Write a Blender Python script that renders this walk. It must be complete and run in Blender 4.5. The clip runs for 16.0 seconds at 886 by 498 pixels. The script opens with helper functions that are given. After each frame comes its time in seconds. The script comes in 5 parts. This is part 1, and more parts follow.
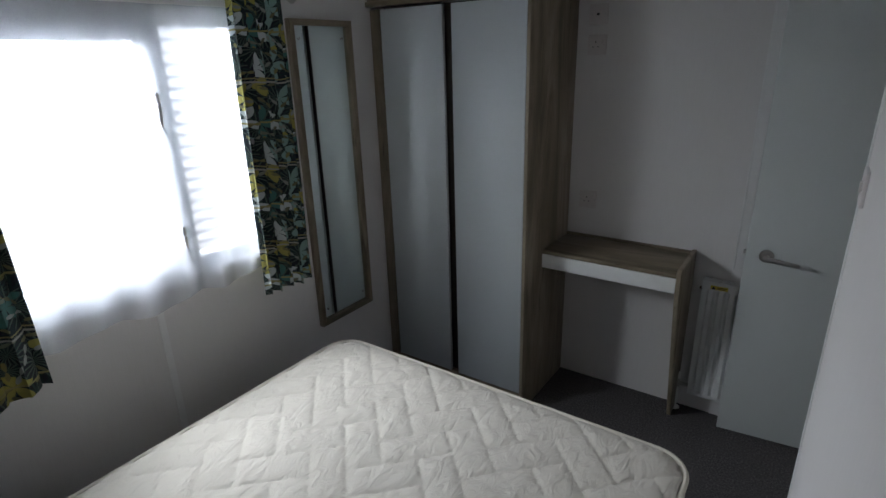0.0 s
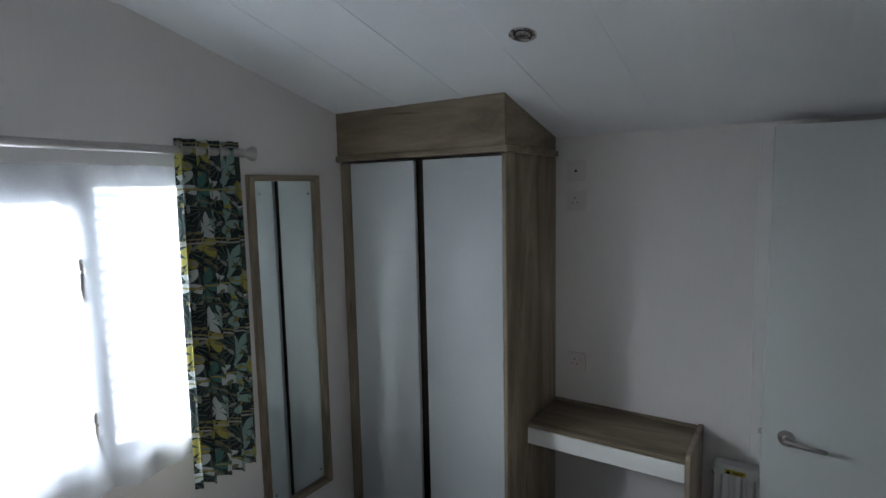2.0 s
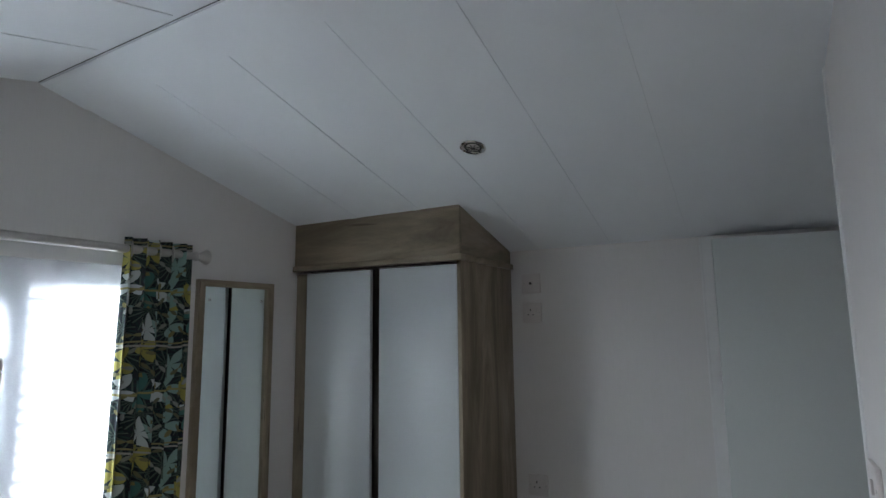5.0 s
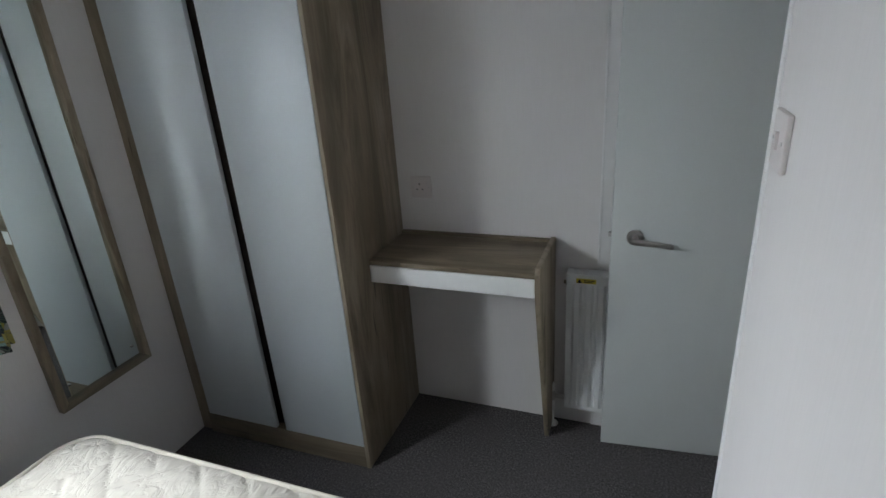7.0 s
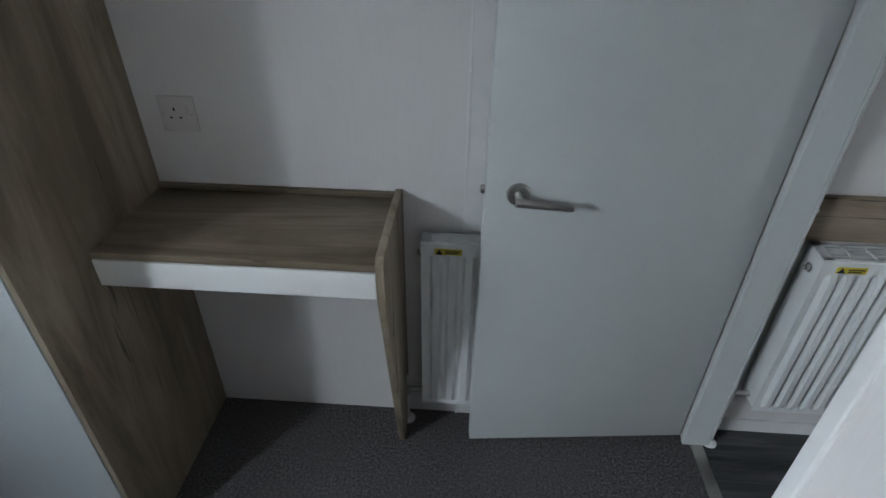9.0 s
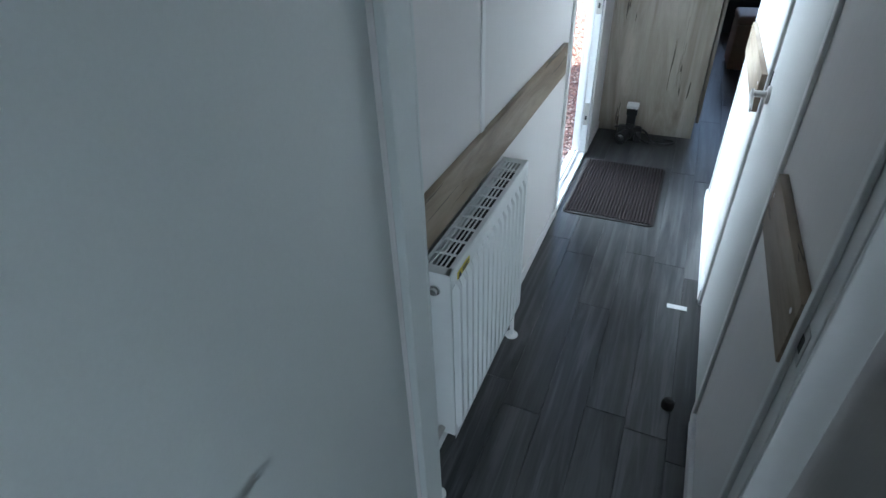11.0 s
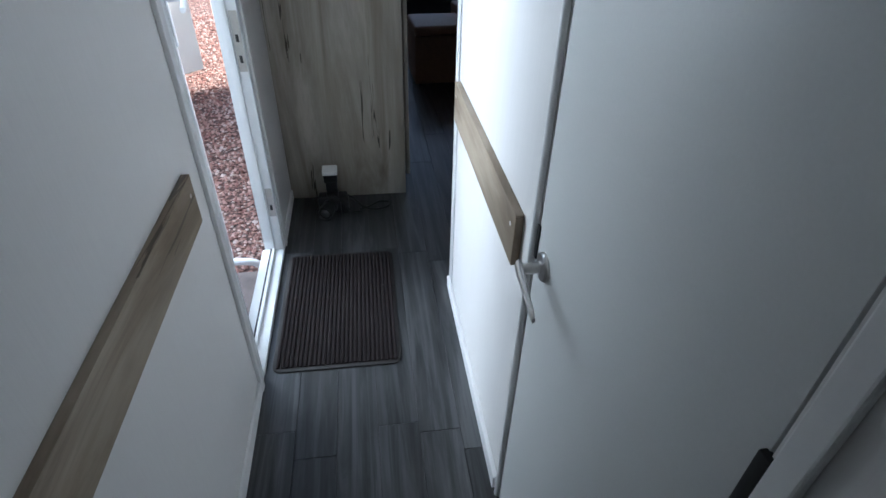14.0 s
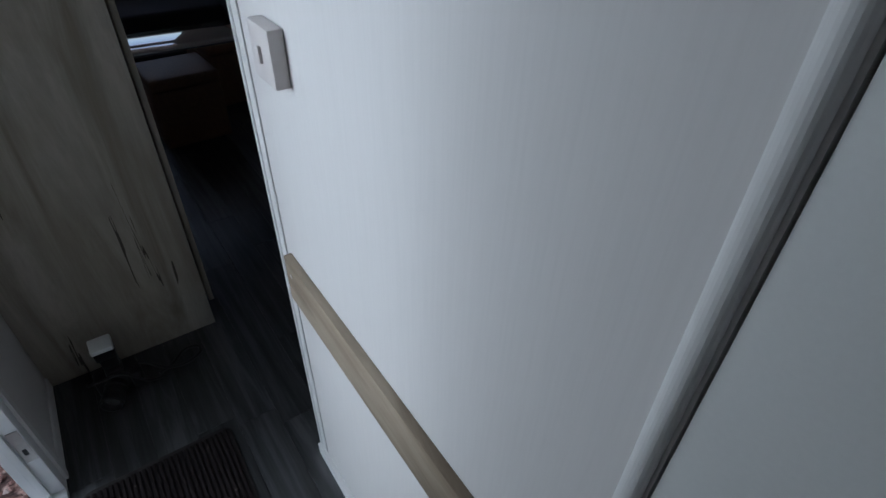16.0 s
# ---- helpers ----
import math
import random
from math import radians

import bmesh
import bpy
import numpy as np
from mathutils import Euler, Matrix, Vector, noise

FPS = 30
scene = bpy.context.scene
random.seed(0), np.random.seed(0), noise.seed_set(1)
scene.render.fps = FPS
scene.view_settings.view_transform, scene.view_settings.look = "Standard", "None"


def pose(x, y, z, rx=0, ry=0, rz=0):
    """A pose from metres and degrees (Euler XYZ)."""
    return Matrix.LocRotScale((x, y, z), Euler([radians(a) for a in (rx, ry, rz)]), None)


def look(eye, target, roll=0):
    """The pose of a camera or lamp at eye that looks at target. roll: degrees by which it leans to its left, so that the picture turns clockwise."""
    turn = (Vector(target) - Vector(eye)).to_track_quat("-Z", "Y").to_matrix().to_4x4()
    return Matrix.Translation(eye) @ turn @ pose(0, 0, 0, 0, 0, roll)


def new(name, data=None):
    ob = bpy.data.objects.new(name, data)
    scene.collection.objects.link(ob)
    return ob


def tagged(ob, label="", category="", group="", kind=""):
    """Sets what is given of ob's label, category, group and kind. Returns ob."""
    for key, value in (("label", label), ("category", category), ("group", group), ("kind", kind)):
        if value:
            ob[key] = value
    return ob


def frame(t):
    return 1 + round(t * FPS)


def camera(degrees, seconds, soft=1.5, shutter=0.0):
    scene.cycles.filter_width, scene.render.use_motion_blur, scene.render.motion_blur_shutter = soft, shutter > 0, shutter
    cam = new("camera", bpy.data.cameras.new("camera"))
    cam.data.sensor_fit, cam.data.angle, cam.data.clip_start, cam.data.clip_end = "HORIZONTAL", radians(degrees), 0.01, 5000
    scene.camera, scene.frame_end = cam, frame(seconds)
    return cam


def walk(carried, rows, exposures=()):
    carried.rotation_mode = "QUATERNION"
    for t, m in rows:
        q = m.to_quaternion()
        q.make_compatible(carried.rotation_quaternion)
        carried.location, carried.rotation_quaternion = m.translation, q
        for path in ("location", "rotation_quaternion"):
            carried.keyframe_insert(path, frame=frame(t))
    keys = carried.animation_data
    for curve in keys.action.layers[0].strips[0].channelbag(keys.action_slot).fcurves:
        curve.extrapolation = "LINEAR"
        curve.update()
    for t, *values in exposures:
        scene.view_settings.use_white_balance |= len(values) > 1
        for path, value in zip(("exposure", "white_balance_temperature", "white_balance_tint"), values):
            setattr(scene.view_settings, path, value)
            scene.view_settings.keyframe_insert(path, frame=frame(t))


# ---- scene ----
cam = camera(78.9, 16.0)
PATH = [
    (0, (1.842, -2.541, 1.682), (0.755, -1.003, 1.009), -1.7),
    (0.5, (1.731, -2.347, 1.65), (0.682, -0.782, 0.977), -1.6),
    (1, (1.708, -2.17, 1.708), (0.655, -0.606, 1.038), -1.7),
    (1.5, (1.706, -2.229, 1.766), (0.634, -0.62, 1.254), -1.4),
    (2, (1.741, -2.276, 1.773), (0.644, -0.619, 1.553), -1.2),
    (2.5, (1.749, -2.285, 1.803), (0.668, -0.603, 1.835), -1.4),
    (3, (1.749, -2.281, 1.809), (0.699, -0.589, 2.004), -0.8),
    (3.2, (1.758, -2.272, 1.806), (0.715, -0.582, 2.042), -0.4),
    (5.3, (1.773, -2.247, 1.668), (0.798, -0.522, 1.939), -0.7),
    (5.5, (1.801, -2.157, 1.675), (0.798, -0.434, 1.833), -0.9),
    (6, (1.778, -2.156, 1.592), (0.838, -0.403, 1.384), -1.5),
    (6.5, (1.776, -2.124, 1.579), (0.955, -0.379, 1.046), -2.6),
    (7, (1.761, -1.879, 1.544), (1.071, -0.154, 0.804), -4.1),
    (7.5, (1.735, -1.589, 1.508), (1.099, 0.09, 0.627), -5.1),
    (7.8, (1.739, -1.57, 1.505), (1.142, 0.091, 0.565), -6.5),
    (8, (1.706, -1.541, 1.501), (1.174, 0.114, 0.512), -5.9),
    (8.2, (1.71, -1.495, 1.491), (1.222, 0.162, 0.482), -5.9),
    (10.3, (1.464, -0.596, 1.403), (2.489, 0.637, 0.208), 4.6),
    (10.5, (1.637, -0.533, 1.421), (2.824, 0.602, 0.28), -1.1),
    (11, (1.675, -0.446, 1.398), (3.172, 0.24, 0.262), -2.3),
    (11.5, (1.736, -0.448, 1.362), (3.373, -0.237, 0.233), -1.2),
    (12, (1.904, -0.454, 1.392), (3.54, -0.545, 0.245), -0.4),
    (12.5, (2.075, -0.441, 1.378), (3.702, -0.638, 0.231), 1.0),
    (13, (2.286, -0.423, 1.384), (3.888, -0.644, 0.207), 1.0),
    (13.5, (2.5, -0.388, 1.427), (4.087, -0.631, 0.235), 1.3),
    (14, (2.764, -0.406, 1.422), (4.354, -0.648, 0.233), 1.3),
    (14.5, (3.013, -0.449, 1.431), (4.605, -0.704, 0.247), 1.2),
    (15, (3.242, -0.451, 1.564), (4.756, -0.784, 0.301), 3.0),
    (15.5, (3.325, -0.379, 1.614), (4.715, -1.056, 0.345), -0.7),
    (16, (3.439, -0.433, 1.59), (4.708, -1.349, 0.345), 1.6),
]
DOOR_LAMP, WINDOW_LAMP = 160, 33
SKY, SUN = 0.15, 4.6
EXPOSURES = [(0, 1.9, 6600, 12), (0.5, 2.0, 6600, 12), (1.0, 2.35, 6600, 12), (1.5, 2.35, 6600, 12), (2.0, 2.35, 6500, 10), (3.0, 2.25, 6500, 10), (5.5, 2.4, 6500, 10),
             (6.5, 2.6, 6600, 10), (8.2, 3.0, 6700, 10), (10.3, 2.5, 5500, 4), (11.5, 2.6, 5850, 2), (12.5, 2.55, 5850, 4), (13.5, 1.98, 5750, 5), (14.5, 1.2, 6000, 8),
             (15, 0.8, 6050, 9), (15.5, 0.62, 6000, 9), (16, 0.34, 6000, 8)]
walk(cam, [(t, look(eye, target, roll)) for t, eye, target, roll in PATH], EXPOSURES)

# ---- world, sun ----
world = bpy.data.worlds.new("world")
scene.world = world
world.use_nodes = True
wn = world.node_tree
sky = wn.nodes.new("ShaderNodeTexSky")
sky.sky_type, sky.sun_disc = "NISHITA", False
sky.sun_elevation, sky.sun_rotation = radians(55), radians(160)
sky.air_density, sky.dust_density = 1.0, 3.0
wn.nodes["Background"].inputs["Strength"].default_value = SKY
wn.links.new(sky.outputs["Color"], wn.nodes["Background"].inputs["Color"])
sun = new("sun", bpy.data.lights.new("sun", "SUN"))
sun.data.energy, sun.data.angle, sun.data.color = SUN, radians(4), (1.0, 0.95, 0.88)
sun.matrix_world = look((2.6, -7.2, 11), (0, 0, 0))


def area(name, m, sx, sy, power, color):
    """An added lamp outside a window or a door, standing in for the sky's light."""
    lamp = new(name, bpy.data.lights.new(name, "AREA"))
    lamp.data.shape, lamp.data.size, lamp.data.size_y = "RECTANGLE", sx, sy
    lamp.data.energy, lamp.data.color = power, color
    lamp.matrix_world = m
    lamp.visible_camera = True
    return lamp


# added lamps, out of view, for the sky's light through entrance and bedroom window
area("sky_entrance", look((4.2, 2.2, 2.3), (3.9, -0.4, 0.6)), 2.6, 1.6, DOOR_LAMP * 0.16, (0.80, 0.90, 1.0))
area("sky_entrance_side", look((5.5, 1.9, 1.9), (3.3, -0.7, 0.9)), 1.9, 1.9, DOOR_LAMP * 0.42, (0.82, 0.91, 1.0))
area("sky_window", look((-0.60, -1.92, 1.95), (0.75, -1.35, 0.95)), 1.2, 0.55, WINDOW_LAMP, (0.84, 0.92, 1.0))

# ---- materials ----
def mat(name, color=(0.5, 0.5, 0.5), rough=0.5, metal=0.0, spec=0.5):
    m = bpy.data.materials.new(name)
    m.use_nodes = True
    b = m.node_tree.nodes["Principled BSDF"]
    b.inputs["Base Color"].default_value = (*color, 1)
    b.inputs["Roughness"].default_value = rough
    b.inputs["Metallic"].default_value = metal
    b.inputs["Specular IOR Level"].default_value = spec
    return m


class Tree:
    """Short ways to build a node tree."""

    def __init__(self, m):
        self.m, self.t = m, m.node_tree
        self.b = self.t.nodes["Principled BSDF"]

    def n(self, kind, **sets):
        node = self.t.nodes.new("ShaderNode" + kind)
        for k, v in sets.items():
            if k in node.inputs.keys():
                node.inputs[k].default_value = v
        return node

    def l(self, a, b):
        self.t.links.new(a, b)

    def coords(self, scale=(1, 1, 1), rot=(0, 0, 0), uv=False, island=0.0):
        c = self.n("TexCoord")
        mp = self.n("Mapping")
        mp.inputs["Scale"].default_value = scale
        mp.inputs["Rotation"].default_value = rot
        src = c.outputs["UV" if uv else "Object"]
        if island:
            inf = self.n("ObjectInfo")
            mul = self.n("VectorMath")
            mul.operation = "SCALE"
            comb = self.n("CombineXYZ")
            self.l(inf.outputs["Random"], comb.inputs["X"])
            self.l(inf.outputs["Random"], comb.inputs["Y"])
            self.l(inf.outputs["Random"], comb.inputs["Z"])
            self.l(comb.outputs[0], mul.inputs[0])
            mul.inputs["Scale"].default_value = island
            add = self.n("VectorMath")
            self.l(src, add.inputs[0])
            self.l(mul.outputs[0], add.inputs[1])
            src = add.outputs[0]
        self.l(src, mp.inputs["Vector"])
        return mp.outputs["Vector"]

    def noise(self, vec, scale, detail=4, rough=0.5, distort=0.0):
        x = self.n("TexNoise")
        x.inputs["Scale"].default_value = scale
        x.inputs["Detail"].default_value = detail
        x.inputs["Roughness"].default_value = rough
        x.inputs["Distortion"].default_value = distort
        self.l(vec, x.inputs["Vector"])
        return x.outputs["Fac"]

    def ramp(self, fac, stops, ease="LINEAR"):
        r = self.n("ValToRGB")
        r.color_ramp.interpolation = ease
        e = r.color_ramp.elements
        e[0].position, e[0].color = stops[0][0], (*stops[0][1], 1)
        e[1].position, e[1].color = stops[-1][0], (*stops[-1][1], 1)
        for p, c in stops[1:-1]:
            x = e.new(p)
            x.color = (*c, 1)
        self.l(fac, r.inputs["Fac"])
        return r.outputs["Color"]

    def mix(self, fac, a, b, kind="MIX"):
        x = self.n("Mix")
        x.data_type, x.blend_type = "RGBA", kind
        for s, v in ((x.inputs[0], fac), (x.inputs[6], a), (x.inputs[7], b)):
            if isinstance(v, (int, float)):
                s.default_value = v
            elif isinstance(v, tuple):
                s.default_value = (*v, 1)
            else:
                self.l(v, s)
        return x.outputs[2]

    def math(self, op, a, b=0.0, c=0.0):
        x = self.n("Math")
        x.operation = op
        for s, v in zip(x.inputs, (a, b, c)):
            if isinstance(v, (int, float)):
                s.default_value = v
            else:
                self.l(v, s)
        return x.outputs[0]

    def bump(self, height, strength=0.2, dist=0.001):
        x = self.n("Bump")
        x.inputs["Strength"].default_value, x.inputs["Distance"].default_value = strength, dist
        self.l(height, x.inputs["Height"])
        self.l(x.outputs["Normal"], self.b.inputs["Normal"])

    def base(self, c):
        self.l(c, self.b.inputs["Base Color"])


def wall_material(name, color, streak=0.02, rough=0.62):
    """Vinyl-faced board: fine upright fibres, slight blotches."""
    m = mat(name, color, rough, spec=0.35)
    t = Tree(m)
    fibre = t.noise(t.coords((260, 260, 9)), 1.0, 3)
    blot = t.noise(t.coords((1, 1, 1)), 2.2, 3)
    dark = tuple(c * (1 - streak * 1.6) for c in color)
    c1 = t.ramp(fibre, [(0.3, dark), (0.62, color)])
    c2 = t.mix(t.math("MULTIPLY", blot, 0.12), c1, tuple(c * 0.8 for c in color))
    t.base(c2)
    t.bump(fibre, 0.10, 0.0004)
    return m


def wood_material(name, tones, axis="z", crack=0.6, rough=0.5, grain=1.0, crack_color=(0.03, 0.022, 0.015)):
    """Oak-print board: long grain, knots and dark splits along the axis."""
    m = mat(name, tones[1], rough, spec=0.3)
    t = Tree(m)
    s = {"z": (1, 1, 0.16), "x": (0.16, 1, 1), "y": (1, 0.16, 1)}[axis]
    v = t.coords(s, island=3.0)
    warp = t.noise(v, 3.2 * grain, 5, 0.6, 1.1)
    broad = t.noise(v, 7 * grain, 6, 0.66, 1.4)
    fine = t.noise(t.coords(tuple(a * 1 for a in s), island=2.0), 95 * grain, 4, 0.6)
    c = t.ramp(broad, [(0.36, tones[0]), (0.5, tones[1]), (0.62, tones[2])])
    c = t.mix(t.math("MULTIPLY", t.ramp(warp, [(0.44, (0, 0, 0)), (0.60, (1, 1, 1))]), 0.6), c, tones[0])
    c = t.mix(t.math("MULTIPLY", fine, 0.35), c, tuple(a * 0.62 for a in tones[0]))
    s2 = tuple(a if a == 1 else 0.05 for a in s)
    split = t.noise(t.coords(s2, island=3.0), 12 * grain, 4, 0.55, 0.6)
    line = t.math("ABSOLUTE", t.math("SUBTRACT", split, 0.5))
    gate = t.noise(t.coords(tuple(a * 1.6 for a in s), island=5.0), 4.3 * grain, 2)
    mask = t.math("MULTIPLY", t.math("LESS_THAN", line, 0.008), t.math("GREATER_THAN", gate, 0.58))
    vk = t.n("TexVoronoi")
    sk = {"z": (1, 1, 0.42), "x": (0.42, 1, 1), "y": (1, 0.42, 1)}[axis]
    vv = t.coords(sk, island=4.0)
    vk.inputs["Scale"].default_value = 3.6 * grain
    t.l(vv, vk.inputs["Vector"])
    knot = t.ramp(vk.outputs["Distance"], [(0.02, (1, 1, 1)), (0.085, (0.0, 0.0, 0.0))])
    c = t.mix(t.math("MULTIPLY", knot, 0.75 * crack), c, tuple(a * 0.35 for a in tones[0]))
    c = t.mix(t.math("MULTIPLY", mask, crack), c, crack_color)
    t.base(c)
    t.bump(fine, 0.15, 0.0005)
    return m


def plain(name, color, rough=0.5, metal=0.0, wob=0.06, scale=30, bump=0.05):
    """A near-plain surface with a little mottling and relief."""
    m = mat(name, color, rough, metal)
    t = Tree(m)
    v = t.coords()
    n = t.noise(v, scale, 4)
    t.base(t.ramp(n, [(0.3, tuple(c * (1 - wob) for c in color)), (0.7, color)]))
    if bump:
        t.bump(n, bump, 0.001)
    return m


M_WALL = wall_material("wall_vinyl", (0.66, 0.635, 0.62))
M_CEIL = plain("ceiling_board", (0.72, 0.74, 0.76), 0.6, wob=0.03, scale=6, bump=0.02)
M_TRIM = plain("trim_white", (0.70, 0.69, 0.68), 0.45, wob=0.04)
M_WHITE = plain("white_lacquer", (0.78, 0.78, 0.76), 0.35, wob=0.03)
M_UPVC = plain("white_plastic", (0.80, 0.81, 0.82), 0.3, wob=0.03, scale=12, bump=0.0)
M_SOCKET = plain("socket_plastic", (0.60, 0.555, 0.54), 0.35, wob=0.02, bump=0.0)
M_DOOR = plain("door_paint_aqua", (0.56, 0.585, 0.57), 0.42, wob=0.03, scale=220, bump=0.12)
M_HDOOR = plain("door_paint_offwhite", (0.60, 0.60, 0.585), 0.45, wob=0.03, scale=220, bump=0.1)
M_WARD = plain("wardrobe_door_grey", (0.50, 0.53, 0.54), 0.38, wob=0.03, scale=240, bump=0.1)
M_OAK = wood_material("grey_oak", ((0.150, 0.118, 0.080), (0.270, 0.220, 0.158), (0.360, 0.300, 0.222)), "z")
M_OAKX = wood_material("grey_oak_level", ((0.150, 0.118, 0.080), (0.270, 0.220, 0.158), (0.360, 0.300, 0.222)), "x")
M_OAKY = wood_material("grey_oak_across", ((0.150, 0.118, 0.080), (0.270, 0.220, 0.158), (0.360, 0.300, 0.222)), "y")
M_DADO = wood_material("pale_oak_rail", ((0.17, 0.125, 0.085), (0.28, 0.22, 0.16), (0.38, 0.31, 0.235)), "x", 0.6)
M_PALE = wood_material("bleached_oak", ((0.31, 0.27, 0.21), (0.48, 0.43, 0.36), (0.60, 0.55, 0.48)), "z", 0.85)
M_DARK = plain("dark_recess", (0.018, 0.014, 0.012), 0.6, bump=0.0)
# dark brown with the shade of narrow gaps put into its colour
M_GAP_SHADE = plain("brown_gap_shade", (0.035, 0.024, 0.018), 0.6, bump=0.0)
M_STEEL = plain("brushed_nickel", (0.52, 0.50, 0.48), 0.28, 1.0, wob=0.1, scale=80)
M_CHROME = plain("chrome", (0.75, 0.75, 0.75), 0.12, 1.0, wob=0.05)
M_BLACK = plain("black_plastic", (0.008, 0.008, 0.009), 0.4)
M_RUBBER = plain("dark_rubber", (0.014, 0.011, 0.010), 0.7)
M_RAD = plain("radiator_enamel", (0.74, 0.75, 0.74), 0.35, wob=0.03, bump=0.0)
M_YELLOW = mat("yellow_label", (0.62, 0.50, 0.05), 0.5)
M_PAPER = mat("white_paper", (0.8, 0.8, 0.8), 0.7)
M_STOOL = plain("tan_leather", (0.23, 0.135, 0.085), 0.55, wob=0.2, scale=60, bump=0.3)
M_TABLE = plain("pale_gloss_table", (0.62, 0.63, 0.64), 0.07, wob=0.05, bump=0.0)
M_TABLE.node_tree.nodes["Principled BSDF"].inputs["Metallic"].default_value = 0.75     # metallic added to brighten the window's reflection in the table
M_SOFA = plain("dark_blue_fabric", (0.035, 0.04, 0.052), 0.9, wob=0.3, scale=200, bump=0.4)
M_CREAM = plain("cream_cladding", (0.80, 0.77, 0.70), 0.45, wob=0.05, scale=3)
M_CLAD = plain("white_cladding", (0.46, 0.48, 0.50), 0.5, wob=0.05, scale=3)
M_STEP = plain("brown_step_plastic", (0.13, 0.10, 0.09), 0.6, wob=0.2, scale=40)
M_METALBAR = plain("galvanised_steel", (0.35, 0.35, 0.36), 0.45, 0.8, wob=0.3, scale=20)
M_LINE = mat("seam_shadow_gap", (0.08, 0.08, 0.085), 0.8)


def glass_material(name, rough=0.0, tint=(1, 1, 1), clear=0.9):
    m = bpy.data.materials.new(name)
    m.use_nodes = True
    t = m.node_tree
    t.nodes.remove(t.nodes["Principled BSDF"])
    out = t.nodes["Material Output"]
    tr, gl, mx, fr = (t.nodes.new("ShaderNode" + k) for k in ("BsdfTransparent", "BsdfGlossy", "MixShader", "Fresnel"))
    tr.inputs["Color"].default_value = (*tint, 1)
    gl.inputs["Roughness"].default_value = rough
    fr.inputs["IOR"].default_value = 1.45
    t.links.new(fr.outputs[0], mx.inputs[0])
    t.links.new(tr.outputs[0], mx.inputs[1])
    t.links.new(gl.outputs[0], mx.inputs[2])
    t.links.new(mx.outputs[0], out.inputs["Surface"])
    return m


M_GLASS = glass_material("window_glass", 0.0, (0.93, 0.96, 0.96))
M_MIRROR = mat("mirror_silver", (0.84, 0.90, 0.87), 0.01, 1.0)


def frosted():
    m = bpy.data.materials.new("frosted_glass")
    m.use_nodes = True
    t = m.node_tree
    t.nodes.remove(t.nodes["Principled BSDF"])
    out = t.nodes["Material Output"]
    a, b, c, mx, m2, fr = (t.nodes.new("ShaderNode" + k) for k in
                           ("BsdfRefraction", "BsdfTransparent", "BsdfGlossy", "MixShader", "MixShader", "Fresnel"))
    a.inputs["Roughness"].default_value, a.inputs["IOR"].default_value = 0.16, 1.02
    b.inputs["Color"].default_value = (0.85, 0.88, 0.88, 1)
    c.inputs["Roughness"].default_value = 0.06
    mx.inputs[0].default_value = 0.25
    fr.inputs["IOR"].default_value = 1.5
    milk, m3 = t.nodes.new("ShaderNodeBsdfTranslucent"), t.nodes.new("ShaderNodeMixShader")
    milk.inputs["Color"].default_value, m3.inputs[0].default_value = (0.95, 0.92, 0.84, 1), 0.24
    t.links.new(a.outputs[0], m3.inputs[1])
    t.links.new(milk.outputs[0], m3.inputs[2])
    t.links.new(m3.outputs[0], mx.inputs[1])
    t.links.new(b.outputs[0], mx.inputs[2])
    t.links.new(fr.outputs[0], m2.inputs[0])
    t.links.new(mx.outputs[0], m2.inputs[1])
    t.links.new(c.outputs[0], m2.inputs[2])
    t.links.new(m2.outputs[0], out.inputs["Surface"])
    return m


M_FROST = frosted()


def net_material():
    m = bpy.data.materials.new("sheer_net")
    m.use_nodes = True
    t = m.node_tree
    t.nodes.remove(t.nodes["Principled BSDF"])
    out = t.nodes["Material Output"]
    tr, tl, df, mx, m2 = (t.nodes.new("ShaderNode" + k) for k in
                          ("BsdfTransparent", "BsdfTranslucent", "BsdfDiffuse", "MixShader", "MixShader"))
    for s in (tl, df):
        s.inputs["Color"].default_value = (0.86, 0.89, 0.95, 1)
    mx.inputs[0].default_value = 0.45
    co, no = t.nodes.new("ShaderNodeTexCoord"), t.nodes.new("ShaderNodeTexNoise")
    no.inputs["Scale"].default_value = 900
    t.links.new(co.outputs["Object"], no.inputs["Vector"])
    mr = t.nodes.new("ShaderNodeMapRange")
    mr.inputs["From Min"].default_value, mr.inputs["From Max"].default_value = 0.35, 0.65
    mr.inputs["To Min"].default_value, mr.inputs["To Max"].default_value = 0.34, 0.52
    t.links.new(no.outputs["Fac"], mr.inputs["Value"])
    t.links.new(mr.outputs[0], m2.inputs[0])
    t.links.new(tl.outputs[0], mx.inputs[1])
    t.links.new(df.outputs[0], mx.inputs[2])
    t.links.new(tr.outputs[0], m2.inputs[1])
    t.links.new(mx.outputs[0], m2.inputs[2])
    t.links.new(m2.outputs[0], out.inputs["Surface"])
    return m


M_NET = net_material()


